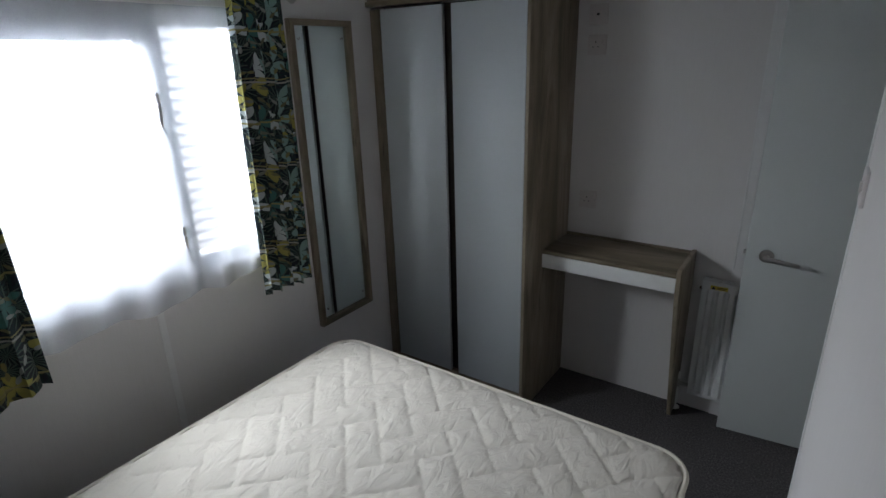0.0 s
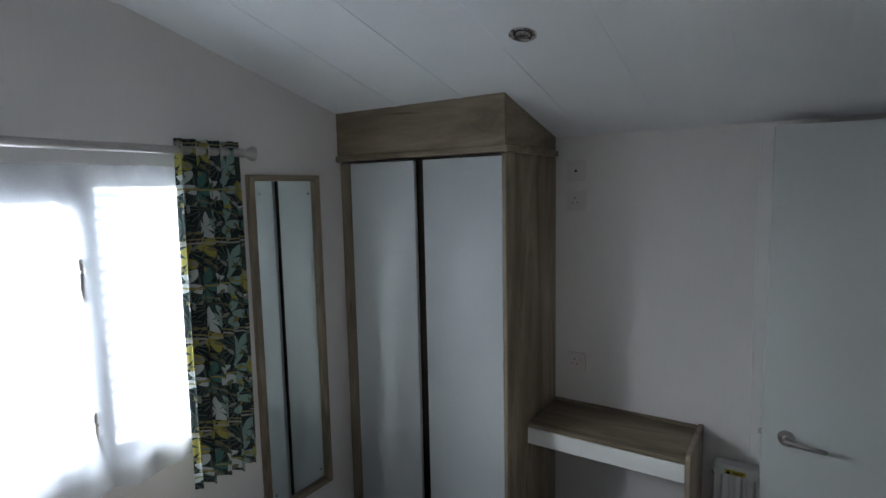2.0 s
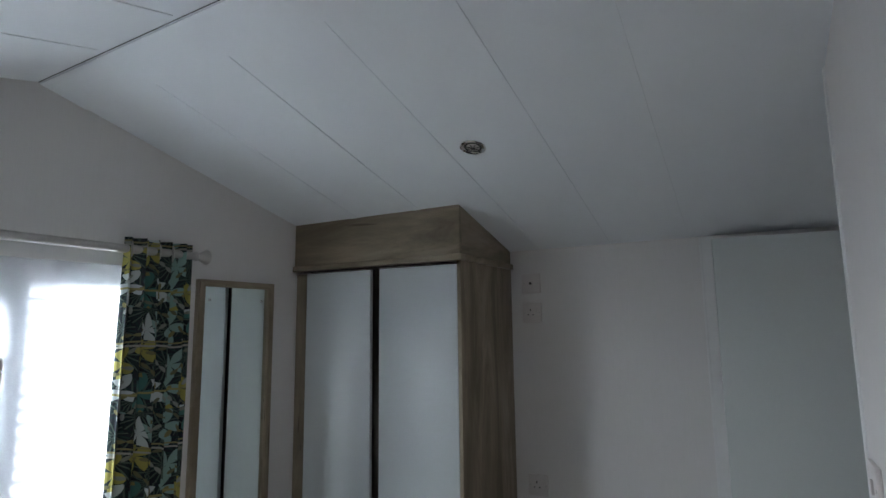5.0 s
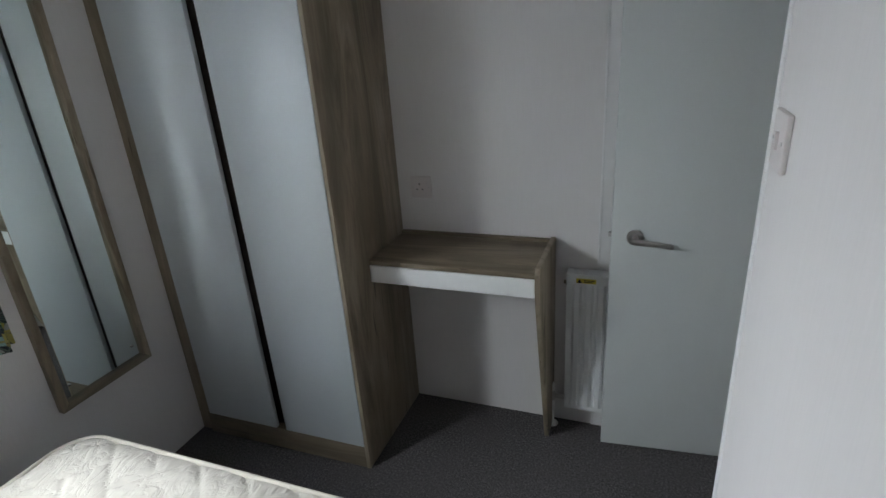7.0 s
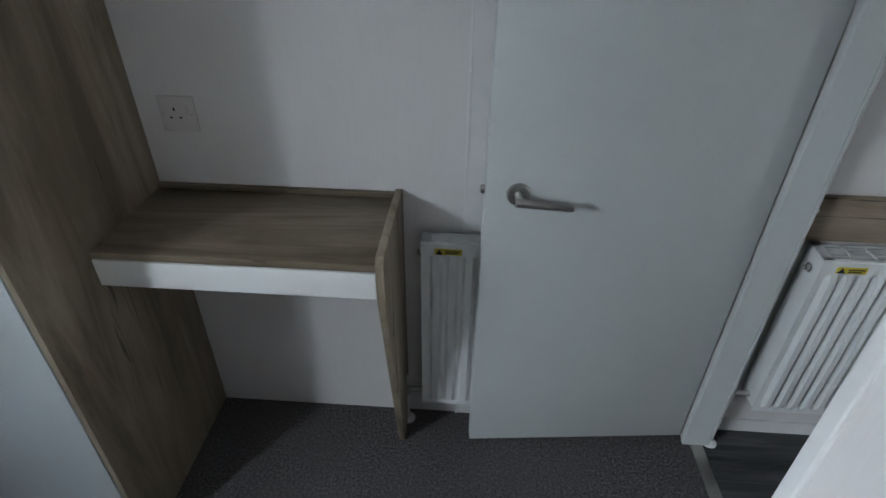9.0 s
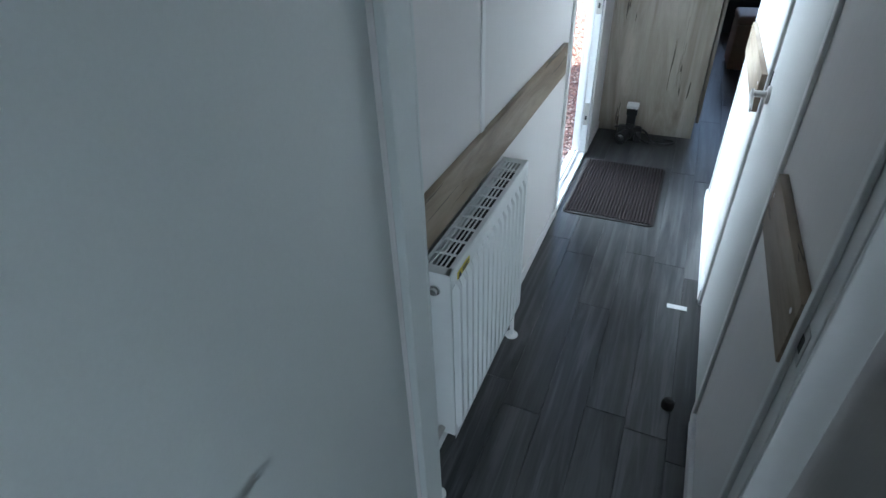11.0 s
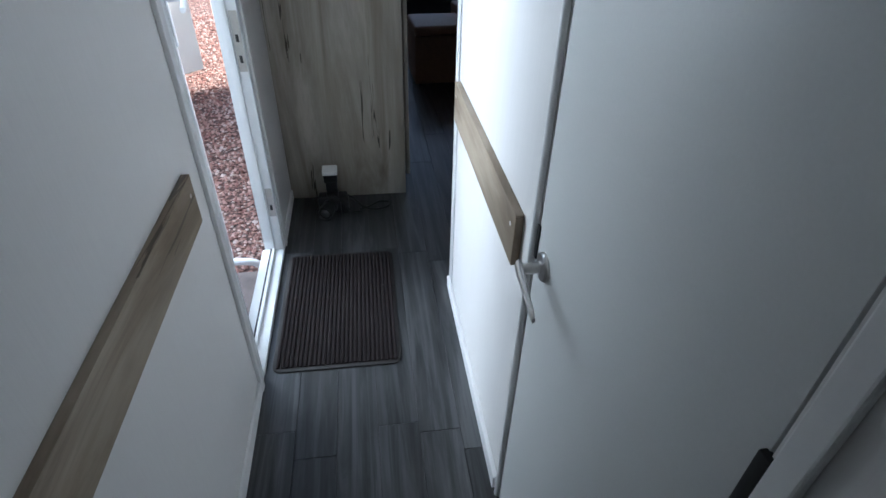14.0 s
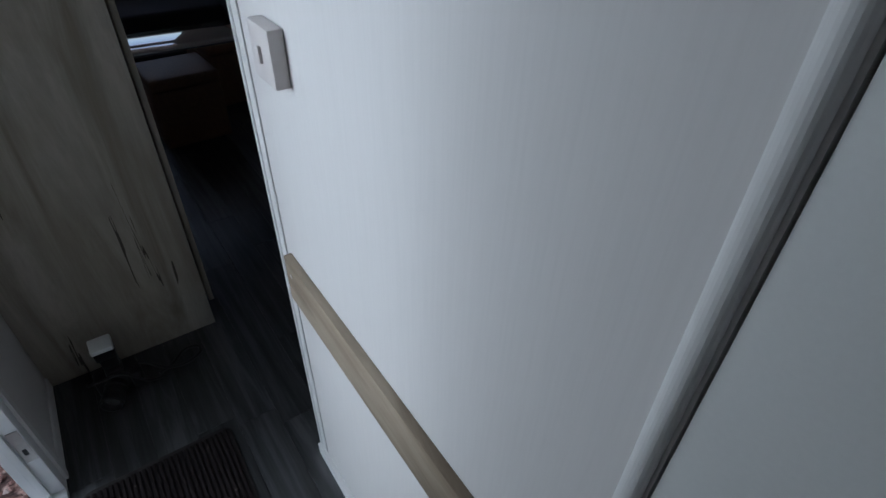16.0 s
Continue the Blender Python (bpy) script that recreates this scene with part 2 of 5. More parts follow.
def carpet_material():
    m = mat("grey_carpet", (0.075, 0.07, 0.07), 0.95, spec=0.1)
    t = Tree(m)
    v = t.coords()
    a, b = t.noise(v, 130, 5, 0.8), t.noise(v, 14, 4, 0.6)
    c = t.ramp(a, [(0.38, (0.028, 0.026, 0.027)), (0.5, (0.085, 0.079, 0.08)), (0.62, (0.19, 0.18, 0.18))])
    patch = t.noise(v, 3.5, 3, 0.6)
    c = t.mix(t.math("MULTIPLY", t.ramp(patch, [(0.42, (0, 0, 0)), (0.62, (1, 1, 1))]), 0.4), c, (0.10, 0.09, 0.09))
    t.base(t.mix(t.math("MULTIPLY", b, 0.35), c, (0.045, 0.042, 0.042)))
    t.bump(a, 0.9, 0.004)
    return m


M_CARPET = carpet_material()


def plank_material():
    m = mat("grey_vinyl_plank", (0.09, 0.085, 0.085), 0.33, spec=0.45)
    t = Tree(m)
    inf = t.n("ObjectInfo")
    v = t.coords((0.055, 1, 1), island=7.0)
    v2 = t.coords((0.25, 1, 1), island=7.0)
    a, b, c = t.noise(v, 26, 6, 0.65, 0.8), t.noise(v, 130, 4, 0.6), t.noise(v2, 9, 4, 0.6, 0.5)
    col = t.ramp(a, [(0.38, (0.014, 0.0145, 0.0155)), (0.5, (0.036, 0.037, 0.039)), (0.62, (0.082, 0.084, 0.087))])
    col = t.mix(t.math("MULTIPLY", b, 0.5), col, (0.035, 0.034, 0.036))
    col = t.mix(t.math("MULTIPLY", t.ramp(c, [(0.5, (0, 0, 0)), (0.75, (1, 1, 1))]), 0.35), col, (0.10, 0.096, 0.094))
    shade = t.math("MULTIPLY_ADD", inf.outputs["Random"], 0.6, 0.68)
    col = t.mix(1.0, col, shade, "MULTIPLY")
    sp = t.noise(t.coords(), 34, 5, 0.75)
    spk = t.ramp(sp, [(0.70, (0, 0, 0)), (0.74, (1, 1, 1))])
    col = t.mix(t.math("MULTIPLY", spk, 0.3), col, (0.3, 0.29, 0.28))
    t.base(col)
    t.l(t.math("MULTIPLY_ADD", a, 0.25, 0.24), t.b.inputs["Roughness"])
    t.bump(b, 0.12, 0.0006)
    return m


M_PLANK = plank_material()


def gravel_material(tone=1.0):
    m = mat("pink_gravel", (0.3, 0.2, 0.17), 0.85, spec=0.2)
    t = Tree(m)
    g = t.n("NewGeometry")
    c = t.ramp(g.outputs["Random Per Island"], [(0.0, (0.17 * tone, 0.085 * tone, 0.07 * tone)), (0.35, (0.29 * tone, 0.15 * tone, 0.125 * tone)),
                                                 (0.7, (0.40 * tone, 0.25 * tone, 0.21 * tone)), (1.0, (0.55 * tone, 0.45 * tone, 0.40 * tone))])
    n = t.noise(t.coords(), 90, 4)
    t.base(t.mix(t.math("MULTIPLY", n, 0.4), c, (0.14, 0.08, 0.07)))
    t.bump(n, 0.4, 0.003)
    return m


M_GRAVEL = gravel_material()


def ground_material():
    m = mat("gravel_ground", (0.25, 0.16, 0.13), 0.9, spec=0.2)
    t = Tree(m)
    vo = t.n("TexVoronoi")
    vo.inputs["Scale"].default_value = 42
    t.l(t.coords(), vo.inputs["Vector"])
    sep = t.n("SeparateColor")
    t.l(vo.outputs["Color"], sep.inputs[0])
    c = t.ramp(sep.outputs[0], [(0.0, (0.10, 0.05, 0.042)), (0.4, (0.24, 0.125, 0.10)), (0.8, (0.36, 0.23, 0.19)), (1.0, (0.5, 0.42, 0.37))])
    t.base(t.mix(t.ramp(vo.outputs["Distance"], [(0.25, (0, 0, 0)), (0.75, (1, 1, 1))]), c, (0.06, 0.035, 0.03)))
    t.bump(t.math("SUBTRACT", 1.0, vo.outputs["Distance"]), 0.8, 0.01)
    return m


M_GROUND = ground_material()


def mattress_material():
    m = mat("quilted_cream_cover", (0.62, 0.58, 0.50), 0.8, spec=0.15)
    t = Tree(m)
    v = t.coords()
    a, b = t.noise(v, 500, 3), t.noise(v, 7, 4, 0.55)
    t.base(t.mix(t.math("MULTIPLY", b, 0.3), (0.48, 0.45, 0.395), (0.40, 0.37, 0.32)))
    crease = t.noise(t.coords((1.0, 0.45, 1)), 20, 4, 0.55, 1.2)
    ridge = t.math("ABSOLUTE", t.math("SUBTRACT", crease, 0.5))
    h = t.math("ADD", t.math("MULTIPLY", a, 0.12), t.math("MINIMUM", t.math("MULTIPLY", ridge, 9), 1.0))
    t.bump(h, 0.4, 0.004)
    return m


M_MATTRESS = mattress_material()
M_PIPING = plain("mattress_piping", (0.52, 0.48, 0.40), 0.75, wob=0.1, scale=120, bump=0.2)


def mat_material():
    m = mat("ribbed_door_mat", (0.06, 0.045, 0.045), 0.95, spec=0.1)
    t = Tree(m)
    v = t.coords()
    a = t.noise(v, 420, 4, 0.7)
    b = t.noise(v, 30, 5, 0.8)
    c = t.ramp(a, [(0.4, (0.007, 0.006, 0.0065)), (0.6, (0.032, 0.023, 0.023))])
    t.base(t.mix(t.math("MULTIPLY", t.ramp(b, [(0.64, (0, 0, 0)), (0.72, (1, 1, 1))]), 0.5), c, (0.26, 0.22, 0.2)))
    t.bump(a, 0.8, 0.002)
    return m


M_MAT = mat_material()


def curtain_material():
    """Jungle print: white petals, teal and green leaves, yellow, and fine fronds on near-black."""
    m = mat("jungle_print_fabric", (0.05, 0.06, 0.06), 0.8, spec=0.15)
    t = Tree(m)
    uv = t.coords(uv=True)
    wob = t.n("TexNoise")
    wob.inputs["Scale"].default_value = 7
    t.l(uv, wob.inputs["Vector"])
    wv = t.n("VectorMath")
    wv.operation = "MULTIPLY_ADD"
    t.l(wob.outputs["Color"], wv.inputs[0])
    wv.inputs[1].default_value = (0.03, 0.03, 0)
    t.l(uv, wv.inputs[2])
    sx = t.n("SeparateXYZ")
    t.l(wv.outputs[0], sx.inputs[0])
    row = t.math("FRACT", t.math("MULTIPLY", sx.outputs[1], 1 / 0.32))
    cx = t.n("CombineXYZ")
    t.l(sx.outputs[0], cx.inputs[0])
    t.l(t.math("MULTIPLY", row, 0.32), cx.inputs[1])
    vec = cx.outputs[0]

    def leaves(scale, off, lobes, size, fine):
        """Mask of lobed leaves, one to a cell, with a fine vein mask."""
        mp = t.n("Mapping")
        mp.inputs["Location"].default_value = (*off, 0)
        mp.inputs["Scale"].default_value = (scale, scale, 0)
        t.l(vec, mp.inputs["Vector"])
        vo = t.n("TexVoronoi")
        vo.voronoi_dimensions = "2D"
        vo.inputs["Scale"].default_value = 1
        vo.inputs["Randomness"].default_value = 0.75
        t.l(mp.outputs[0], vo.inputs["Vector"])
        d = t.n("VectorMath")
        d.operation = "SUBTRACT"
        t.l(mp.outputs[0], d.inputs[0])
        t.l(vo.outputs["Position"], d.inputs[1])
        s = t.n("SeparateXYZ")
        t.l(d.outputs[0], s.inputs[0])
        ang = t.math("ARCTAN2", s.outputs[1], s.outputs[0])
        sc = t.n("SeparateColor")
        t.l(vo.outputs["Color"], sc.inputs[0])
        ang = t.math("MULTIPLY_ADD", sc.outputs[0], 6.28, ang)
        pet = t.math("ABSOLUTE", t.math("COSINE", t.math("MULTIPLY", ang, lobes)))
        lim = t.math("MULTIPLY", t.math("POWER", pet, fine), size)
        return t.math("LESS_THAN", vo.outputs["Distance"], lim), sc.outputs[1], sc.outputs[2]

    col = t.ramp(t.noise(vec, 9, 3), [(0.35, (0.012, 0.014, 0.018)), (0.65, (0.03, 0.035, 0.042))])
    k, r, q = leaves(13, (3.3, 1.2), 5.5, 0.62, 2.4)
    col = t.mix(k, col, t.ramp(r, [(0.0, (0.014, 0.026, 0.026)), (0.6, (0.024, 0.046, 0.046)), (1.0, (0.05, 0.07, 0.055))]))
    k, r, q = leaves(9.5, (0.4, 7.7), 8, 0.66, 6.0)
    col = t.mix(k, col, (0.085, 0.115, 0.095))
    k, r, q = leaves(9.5, (5.1, 2.9), 2.5, 0.60, 0.8)
    k = t.math("MULTIPLY", k, t.math("GREATER_THAN", r, 0.2))
    col = t.mix(k, col, t.ramp(q, [(0.0, (0.50, 0.55, 0.55)), (0.34, (0.52, 0.56, 0.55)), (0.36, (0.24, 0.36, 0.33)), (0.62, (0.07, 0.16, 0.145)),
                                   (0.90, (0.34, 0.31, 0.09)), (1.0, (0.36, 0.33, 0.10))], "CONSTANT"))
    k, r, q = leaves(17, (8.8, 4.2), 1.0, 0.50, 9.0)
    col = t.mix(k, col, t.ramp(r, [(0.0, (0.24, 0.21, 0.09)), (0.5, (0.13, 0.13, 0.08)), (0.8, (0.3, 0.32, 0.3))]))
    for at, wid, tone in ((0.18, 0.010, (0.30, 0.27, 0.12)), (0.62, 0.010, (0.36, 0.35, 0.31)), (0.66, 0.008, (0.27, 0.24, 0.12))):
        line = t.math("LESS_THAN", t.math("ABSOLUTE", t.math("SUBTRACT", row, at)), wid)
        col = t.mix(line, col, tone)
    t.base(col)
    weave = t.n("TexNoise")
    weave.inputs["Scale"].default_value = 700
    t.l(t.coords(uv=True), weave.inputs["Vector"])
    t.bump(weave.outputs["Fac"], 0.3, 0.0008)
    return m


M_CURTAIN = curtain_material()


# ---- builders ----
def bm_box(bm, lo, hi, bevel=0.0, segs=2):
    x0, y0, z0 = lo
    x1, y1, z1 = hi
    vs = [bm.verts.new(p) for p in ((x0, y0, z0), (x1, y0, z0), (x1, y1, z0), (x0, y1, z0), (x0, y0, z1), (x1, y0, z1), (x1, y1, z1), (x0, y1, z1))]
    fs = [bm.faces.new([vs[i] for i in f]) for f in ((0, 3, 2, 1), (4, 5, 6, 7), (0, 1, 5, 4), (1, 2, 6, 5), (2, 3, 7, 6), (3, 0, 4, 7))]
    if bevel:
        es = {e for f in fs for e in f.edges}
        bmesh.ops.bevel(bm, geom=list(es), offset=bevel, segments=segs, affect="EDGES", profile=0.5)
    return bm


def boxes(*specs, bevel=0.0, segs=2):
    out = bmesh.new()
    for lo, hi in specs:
        b = bmesh.new()
        bm_box(b, lo, hi, bevel, segs)
        me = bpy.data.meshes.new("tmp")
        b.to_mesh(me)
        b.free()
        out.from_mesh(me)
        bpy.data.meshes.remove(me)
    return out


def prism(poly, axis, a, b, bevel=0.0):
    """A prism: poly in the two other axes, from a to b along axis."""
    bm = bmesh.new()
    put = {"x": lambda p, h: (h, p[0], p[1]), "y": lambda p, h: (p[0], h, p[1]), "z": lambda p, h: (p[0], p[1], h)}[axis]
    lo = [bm.verts.new(put(p, a)) for p in poly]
    hi = [bm.verts.new(put(p, b)) for p in poly]
    bm.faces.new(lo)
    bm.faces.new(hi)
    for i in range(len(poly)):
        j = (i + 1) % len(poly)
        bm.faces.new((lo[i], lo[j], hi[j], hi[i]))
    bmesh.ops.recalc_face_normals(bm, faces=bm.faces)
    if bevel:
        bmesh.ops.bevel(bm, geom=list(bm.edges), offset=bevel, segments=2, affect="EDGES", profile=0.5)
    return bm


def cyl(bm, a, b, r, r2=None, n=20, caps=True):
    a, b = Vector(a), Vector(b)
    d = b - a
    m = Matrix.Translation((a + b) / 2) @ d.to_track_quat("Z", "Y").to_matrix().to_4x4()
    bmesh.ops.create_cone(bm, cap_ends=caps, segments=n, radius1=r, radius2=r if r2 is None else r2, depth=d.length, matrix=m)
    return bm


def lathe(bm, origin, axis, profile, n=24):
    """Turned shape: profile rows of (distance along the axis, radius)."""
    q = Vector(axis).to_track_quat("Z", "Y").to_matrix()
    rings = []
    for h, r in profile:
        rings.append([bm.verts.new(Vector(origin) + q @ Vector((r * math.cos(2 * math.pi * i / n), r * math.sin(2 * math.pi * i / n), h))) for i in range(n)])
    for u, v in zip(rings, rings[1:]):
        for i in range(n):
            bm.faces.new((u[i], u[(i + 1) % n], v[(i + 1) % n], v[i]))
    if profile[0][1] > 0:
        bm.faces.new(rings[0][::-1])
    if profile[-1][1] > 0:
        bm.faces.new(rings[-1])
    return bm


def tube(bm, pts, r, n=10):
    """A tube along a smooth line of points."""
    pts = [Vector(p) for p in pts]
    fine = []
    for i in range(len(pts) - 1):
        p0, p1, p2, p3 = pts[max(i - 1, 0)], pts[i], pts[i + 1], pts[min(i + 2, len(pts) - 1)]
        for k in range(6):
            s = k / 6
            fine.append(0.5 * ((2 * p1) + (p2 - p0) * s + (2 * p0 - 5 * p1 + 4 * p2 - p3) * s * s + (3 * p1 - p0 - 3 * p2 + p3) * s ** 3))
    fine.append(pts[-1])
    rings = []
    for i, p in enumerate(fine):
        d = fine[min(i + 1, len(fine) - 1)] - fine[max(i - 1, 0)]
        q = d.to_track_quat("Z", "Y").to_matrix()
        rings.append([bm.verts.new(p + q @ Vector((r * math.cos(2 * math.pi * k / n), r * math.sin(2 * math.pi * k / n), 0))) for k in range(n)])
    for u, v in zip(rings, rings[1:]):
        for i in range(n):
            bm.faces.new((u[i], u[(i + 1) % n], v[(i + 1) % n], v[i]))
    bm.faces.new(rings[0][::-1])
    bm.faces.new(rings[-1])
    return bm


def finish(name, bm, material, smooth=False):
    bmesh.ops.recalc_face_normals(bm, faces=bm.faces)
    me = bpy.data.meshes.new(name)
    bm.to_mesh(me)
    bm.free()
    if smooth:
        me.shade_smooth()
        me.set_sharp_from_angle(angle=radians(35))
    me.materials.append(material)
    return new(name, me)


def part(name, bm, material, parent=None, label="", smooth=True):
    ob = finish(name, bm, material, smooth)
    ob.parent = parent
    if label:
        tagged(ob, label)
    return ob


def thing(name, label, category, group="", at=(0, 0, 0)):
    ob = new(name)
    ob.location = at
    ob.empty_display_size = 0.1
    return tagged(ob, label, category, group)


def structure(name, bm, material, label, category, smooth=False):
    return tagged(finish(name, bm, material, smooth), label, category, kind="structure")


def keep(ob):
    """Parts built in world places go under an Empty that stands elsewhere."""
    inv = Matrix.Translation(-ob.location)
    for c in ob.children:
        c.matrix_parent_inverse = inv
    return ob


# ---- plan, in metres ----
EAVE, SLOPE, RIDGE = 1.989, 0.26, -1.535     # ceiling height at the outer wall, its rise, the ridge line
X_SW = 1.948          # wall with the light switch
Y_COR = -0.86        # its corner
X_P0, X_P1 = 2.337, 2.403   # partition with the bedroom door
Y_HALL = -0.690       # right wall of the hall
X_D0, X_D1 = 3.985, 4.765   # outer door opening
X_CAB = 5.175
X_END = 8.9
Y_BACK = -3.2


def ceil_z(y):
    return EAVE - SLOPE * y if y > RIDGE else EAVE - SLOPE * RIDGE + SLOPE * (y - RIDGE)


def gable(x0, x1, y0, y1, z0=0.0, material=M_WALL, name="wall", label="", category="wall"):
    """A wall across the roof: from y0 (high) to y1 (low), up to just above the ceiling."""
    e = 0.01
    pts = [(y0, z0), (y1, z0), (y1, ceil_z(y1) + e)]
    if y1 < RIDGE < y0:
        pts.append((RIDGE, ceil_z(RIDGE) + e))
    pts.append((y0, ceil_z(y0) + e))
    return structure(name, prism(pts, "x", x0, x1), material, label, category)


# ---- large structure ----
# window wall, round the window opening
W_Y0, W_Y1, W_Z0, W_Z1 = -1.19, -2.37, 0.95, 1.845
bmw = prism([(0.06, 0), (W_Y0, 0), (W_Y0, ceil_z(W_Y0) + 0.01), (0.06, EAVE + 0.01)], "x", -0.09, 0)
for poly in ([(W_Y0, 0), (W_Y1, 0), (W_Y1, W_Z0), (W_Y0, W_Z0)],
             [(W_Y0, W_Z1), (W_Y1, W_Z1), (W_Y1, ceil_z(W_Y1) + 0.01), (RIDGE, ceil_z(RIDGE) + 0.01), (W_Y0, ceil_z(W_Y0) + 0.01)],
             [(W_Y1, 0), (Y_BACK, 0), (Y_BACK, ceil_z(Y_BACK) + 0.01), (W_Y1, ceil_z(W_Y1) + 0.01)]):
    q = prism(poly, "x", -0.09, 0)
    me = bpy.data.meshes.new("tmp")
    q.to_mesh(me)
    q.free()
    bmw.from_mesh(me)
    bpy.data.meshes.remove(me)
structure("wall_west", bmw, M_WALL, "off-white vinyl-faced bedroom wall with the window", "wall")
# outer long wall with the entrance
structure("wall_north", boxes(((0, 0, 0), (X_D0, 0.06, EAVE + 0.01)), ((X_D0, 0, 1.97), (X_D1, 0.06, EAVE + 0.01)),
                              ((X_D1, 0, 0), (X_END, 0.06, EAVE + 0.01))), M_WALL, "off-white vinyl-faced outer wall with a seam bead", "wall")
structure("wall_south", boxes(((0, Y_BACK - 0.06, 0), (X_END, Y_BACK, 2.0))), M_WALL, "plain off-white wall closing the caravan", "wall")
gable(X_SW, X_SW + 0.04, Y_COR, Y_BACK, name="wall_switch", label="off-white bedroom wall carrying the light switch")
structure("wall_lobby", prism([(X_SW + 0.04, 0), (X_P0, 0), (X_P0, ceil_z(Y_COR) + 0.01), (X_SW + 0.04, ceil_z(Y_COR) + 0.01)], "y", Y_COR - 0.04, Y_COR),
          M_WALL, "narrow off-white wall beside the bedroom doorway", "wall")
# partition with the doorway
DOOR_Y0, DOOR_Y1, DOOR_TOP = -0.075, Y_HALL + 0.01, 1.965
gable(X_P0, X_P1, 0, DOOR_Y0 + 0.02, name="partition", label="off-white partition beside the bedroom doorway")
gable(X_P0, X_P1, Y_HALL, Y_COR - 0.04, name="partition", label="off-white partition beside the bedroom doorway")
gable(X_P0, X_P1, DOOR_Y0 + 0.02, Y_HALL, DOOR_TOP, name="partition_header", label="off-white panel over the bedroom doorway")
# hall right wall, with the door opening
R_D0, R_D1 = 2.960, 3.514
for a, b, z in ((X_P1, R_D0, 0), (R_D1, 4.42, 0), (R_D0, R_D1, 1.96)):
    structure("wall_hall", boxes(((a, Y_HALL - 0.05, z), (b, Y_HALL, ceil_z(Y_HALL) + 0.012))), M_WALL, "off-white grained hall wall", "wall")
gable(4.38, 4.42, Y_HALL - 0.05, Y_BACK, name="wall_lounge", label="off-white wall at the end of the hall")
gable(X_END, X_END + 0.06, 0.06, -0.25, name="wall_east", label="off-white end wall of the dark lounge")
gable(X_END, X_END + 0.06, -1.55, Y_BACK, name="wall_east", label="off-white end wall of the dark lounge")
structure("wall_east", boxes(((X_END, -1.55, 0), (X_END + 0.06, -0.25, 0.98)), ((X_END, -1.55, 1.75), (X_END + 0.06, -0.25, 2.1))), M_WALL, "off-white end wall of the dark lounge", "wall")
lw = structure("window_lounge", boxes(((X_END + 0.02, -1.55, 0.98), (X_END + 0.05, -1.50, 1.75)), ((X_END + 0.02, -0.30, 0.98), (X_END + 0.05, -0.25, 1.75)),
                                      ((X_END + 0.02, -0.93, 0.98), (X_END + 0.05, -0.88, 1.75)), bevel=0.004), M_UPVC, "white lounge window frame", "window")

# ceiling with its cover strips and the ridge board
roof = prism([(0.06, EAVE - SLOPE * 0.06), (RIDGE, ceil_z(RIDGE)), (Y_BACK - 0.06, ceil_z(Y_BACK - 0.06)), (Y_BACK - 0.06, ceil_z(Y_BACK - 0.06) + 0.12),
              (RIDGE, ceil_z(RIDGE) + 0.12), (0.06, EAVE + 0.12)], "x", -0.09, X_END + 0.06)


def strip(bm, x0, x1, y0, y1, t):
    """A thin strip under the sloping ceiling."""
    vs = []
    for y in (y0, y1):
        for x in (x0, x1):
            for d in (-t, 0.001):
                vs.append(bm.verts.new((x, y, ceil_z(y) + d)))
    for f in ((0, 1, 3, 2), (4, 6, 7, 5), (0, 4, 5, 1), (2, 3, 7, 6), (0, 2, 6, 4), (1, 5, 7, 3)):
        bm.faces.new([vs[i] for i in f])


for cx in (0.34, 0.648, 0.965, 1.27, 1.565, 1.845, 2.55, 3.15, 3.75, 4.35, 4.95):
    strip(roof, cx - 0.015, cx + 0.015, RIDGE + 0.02, -0.002, 0.002)
    strip(roof, cx - 0.015, cx + 0.015, Y_BACK, RIDGE - 0.02, 0.002)
strip(roof, 0.0, X_SW, RIDGE + 0.004, -1.40, 0.004)
structure("ceiling", roof, M_CEIL, "pale grey-white sloping ceiling board with cover strips", "ceiling")
gap = bmesh.new()
strip(gap, 0.0, X_SW, RIDGE - 0.001, RIDGE + 0.0015, 0.001)
structure("ceiling_gap", gap, M_LINE, "dark joint along the ridge of the ceiling", "trim")

# floors
structure("floor", boxes(((-0.09, Y_BACK, -0.06), (X_P0 + 0.04, 0.02, 0.0))), M_CARPET, "dark grey carpeted bedroom floor", "floor")
hall_floor = structure("floor_hall", boxes(((X_P0 + 0.04, Y_BACK, -0.06), (X_END, 0.02, -0.004))), M_DARK, "dark grey plank floor of hall and lounge", "floor")

# outside: ground, neighbours
structure("ground", boxes(((-300, -300, -1.2), (300, 300, -0.62))), M_GROUND, "pink gravel ground", "ground")


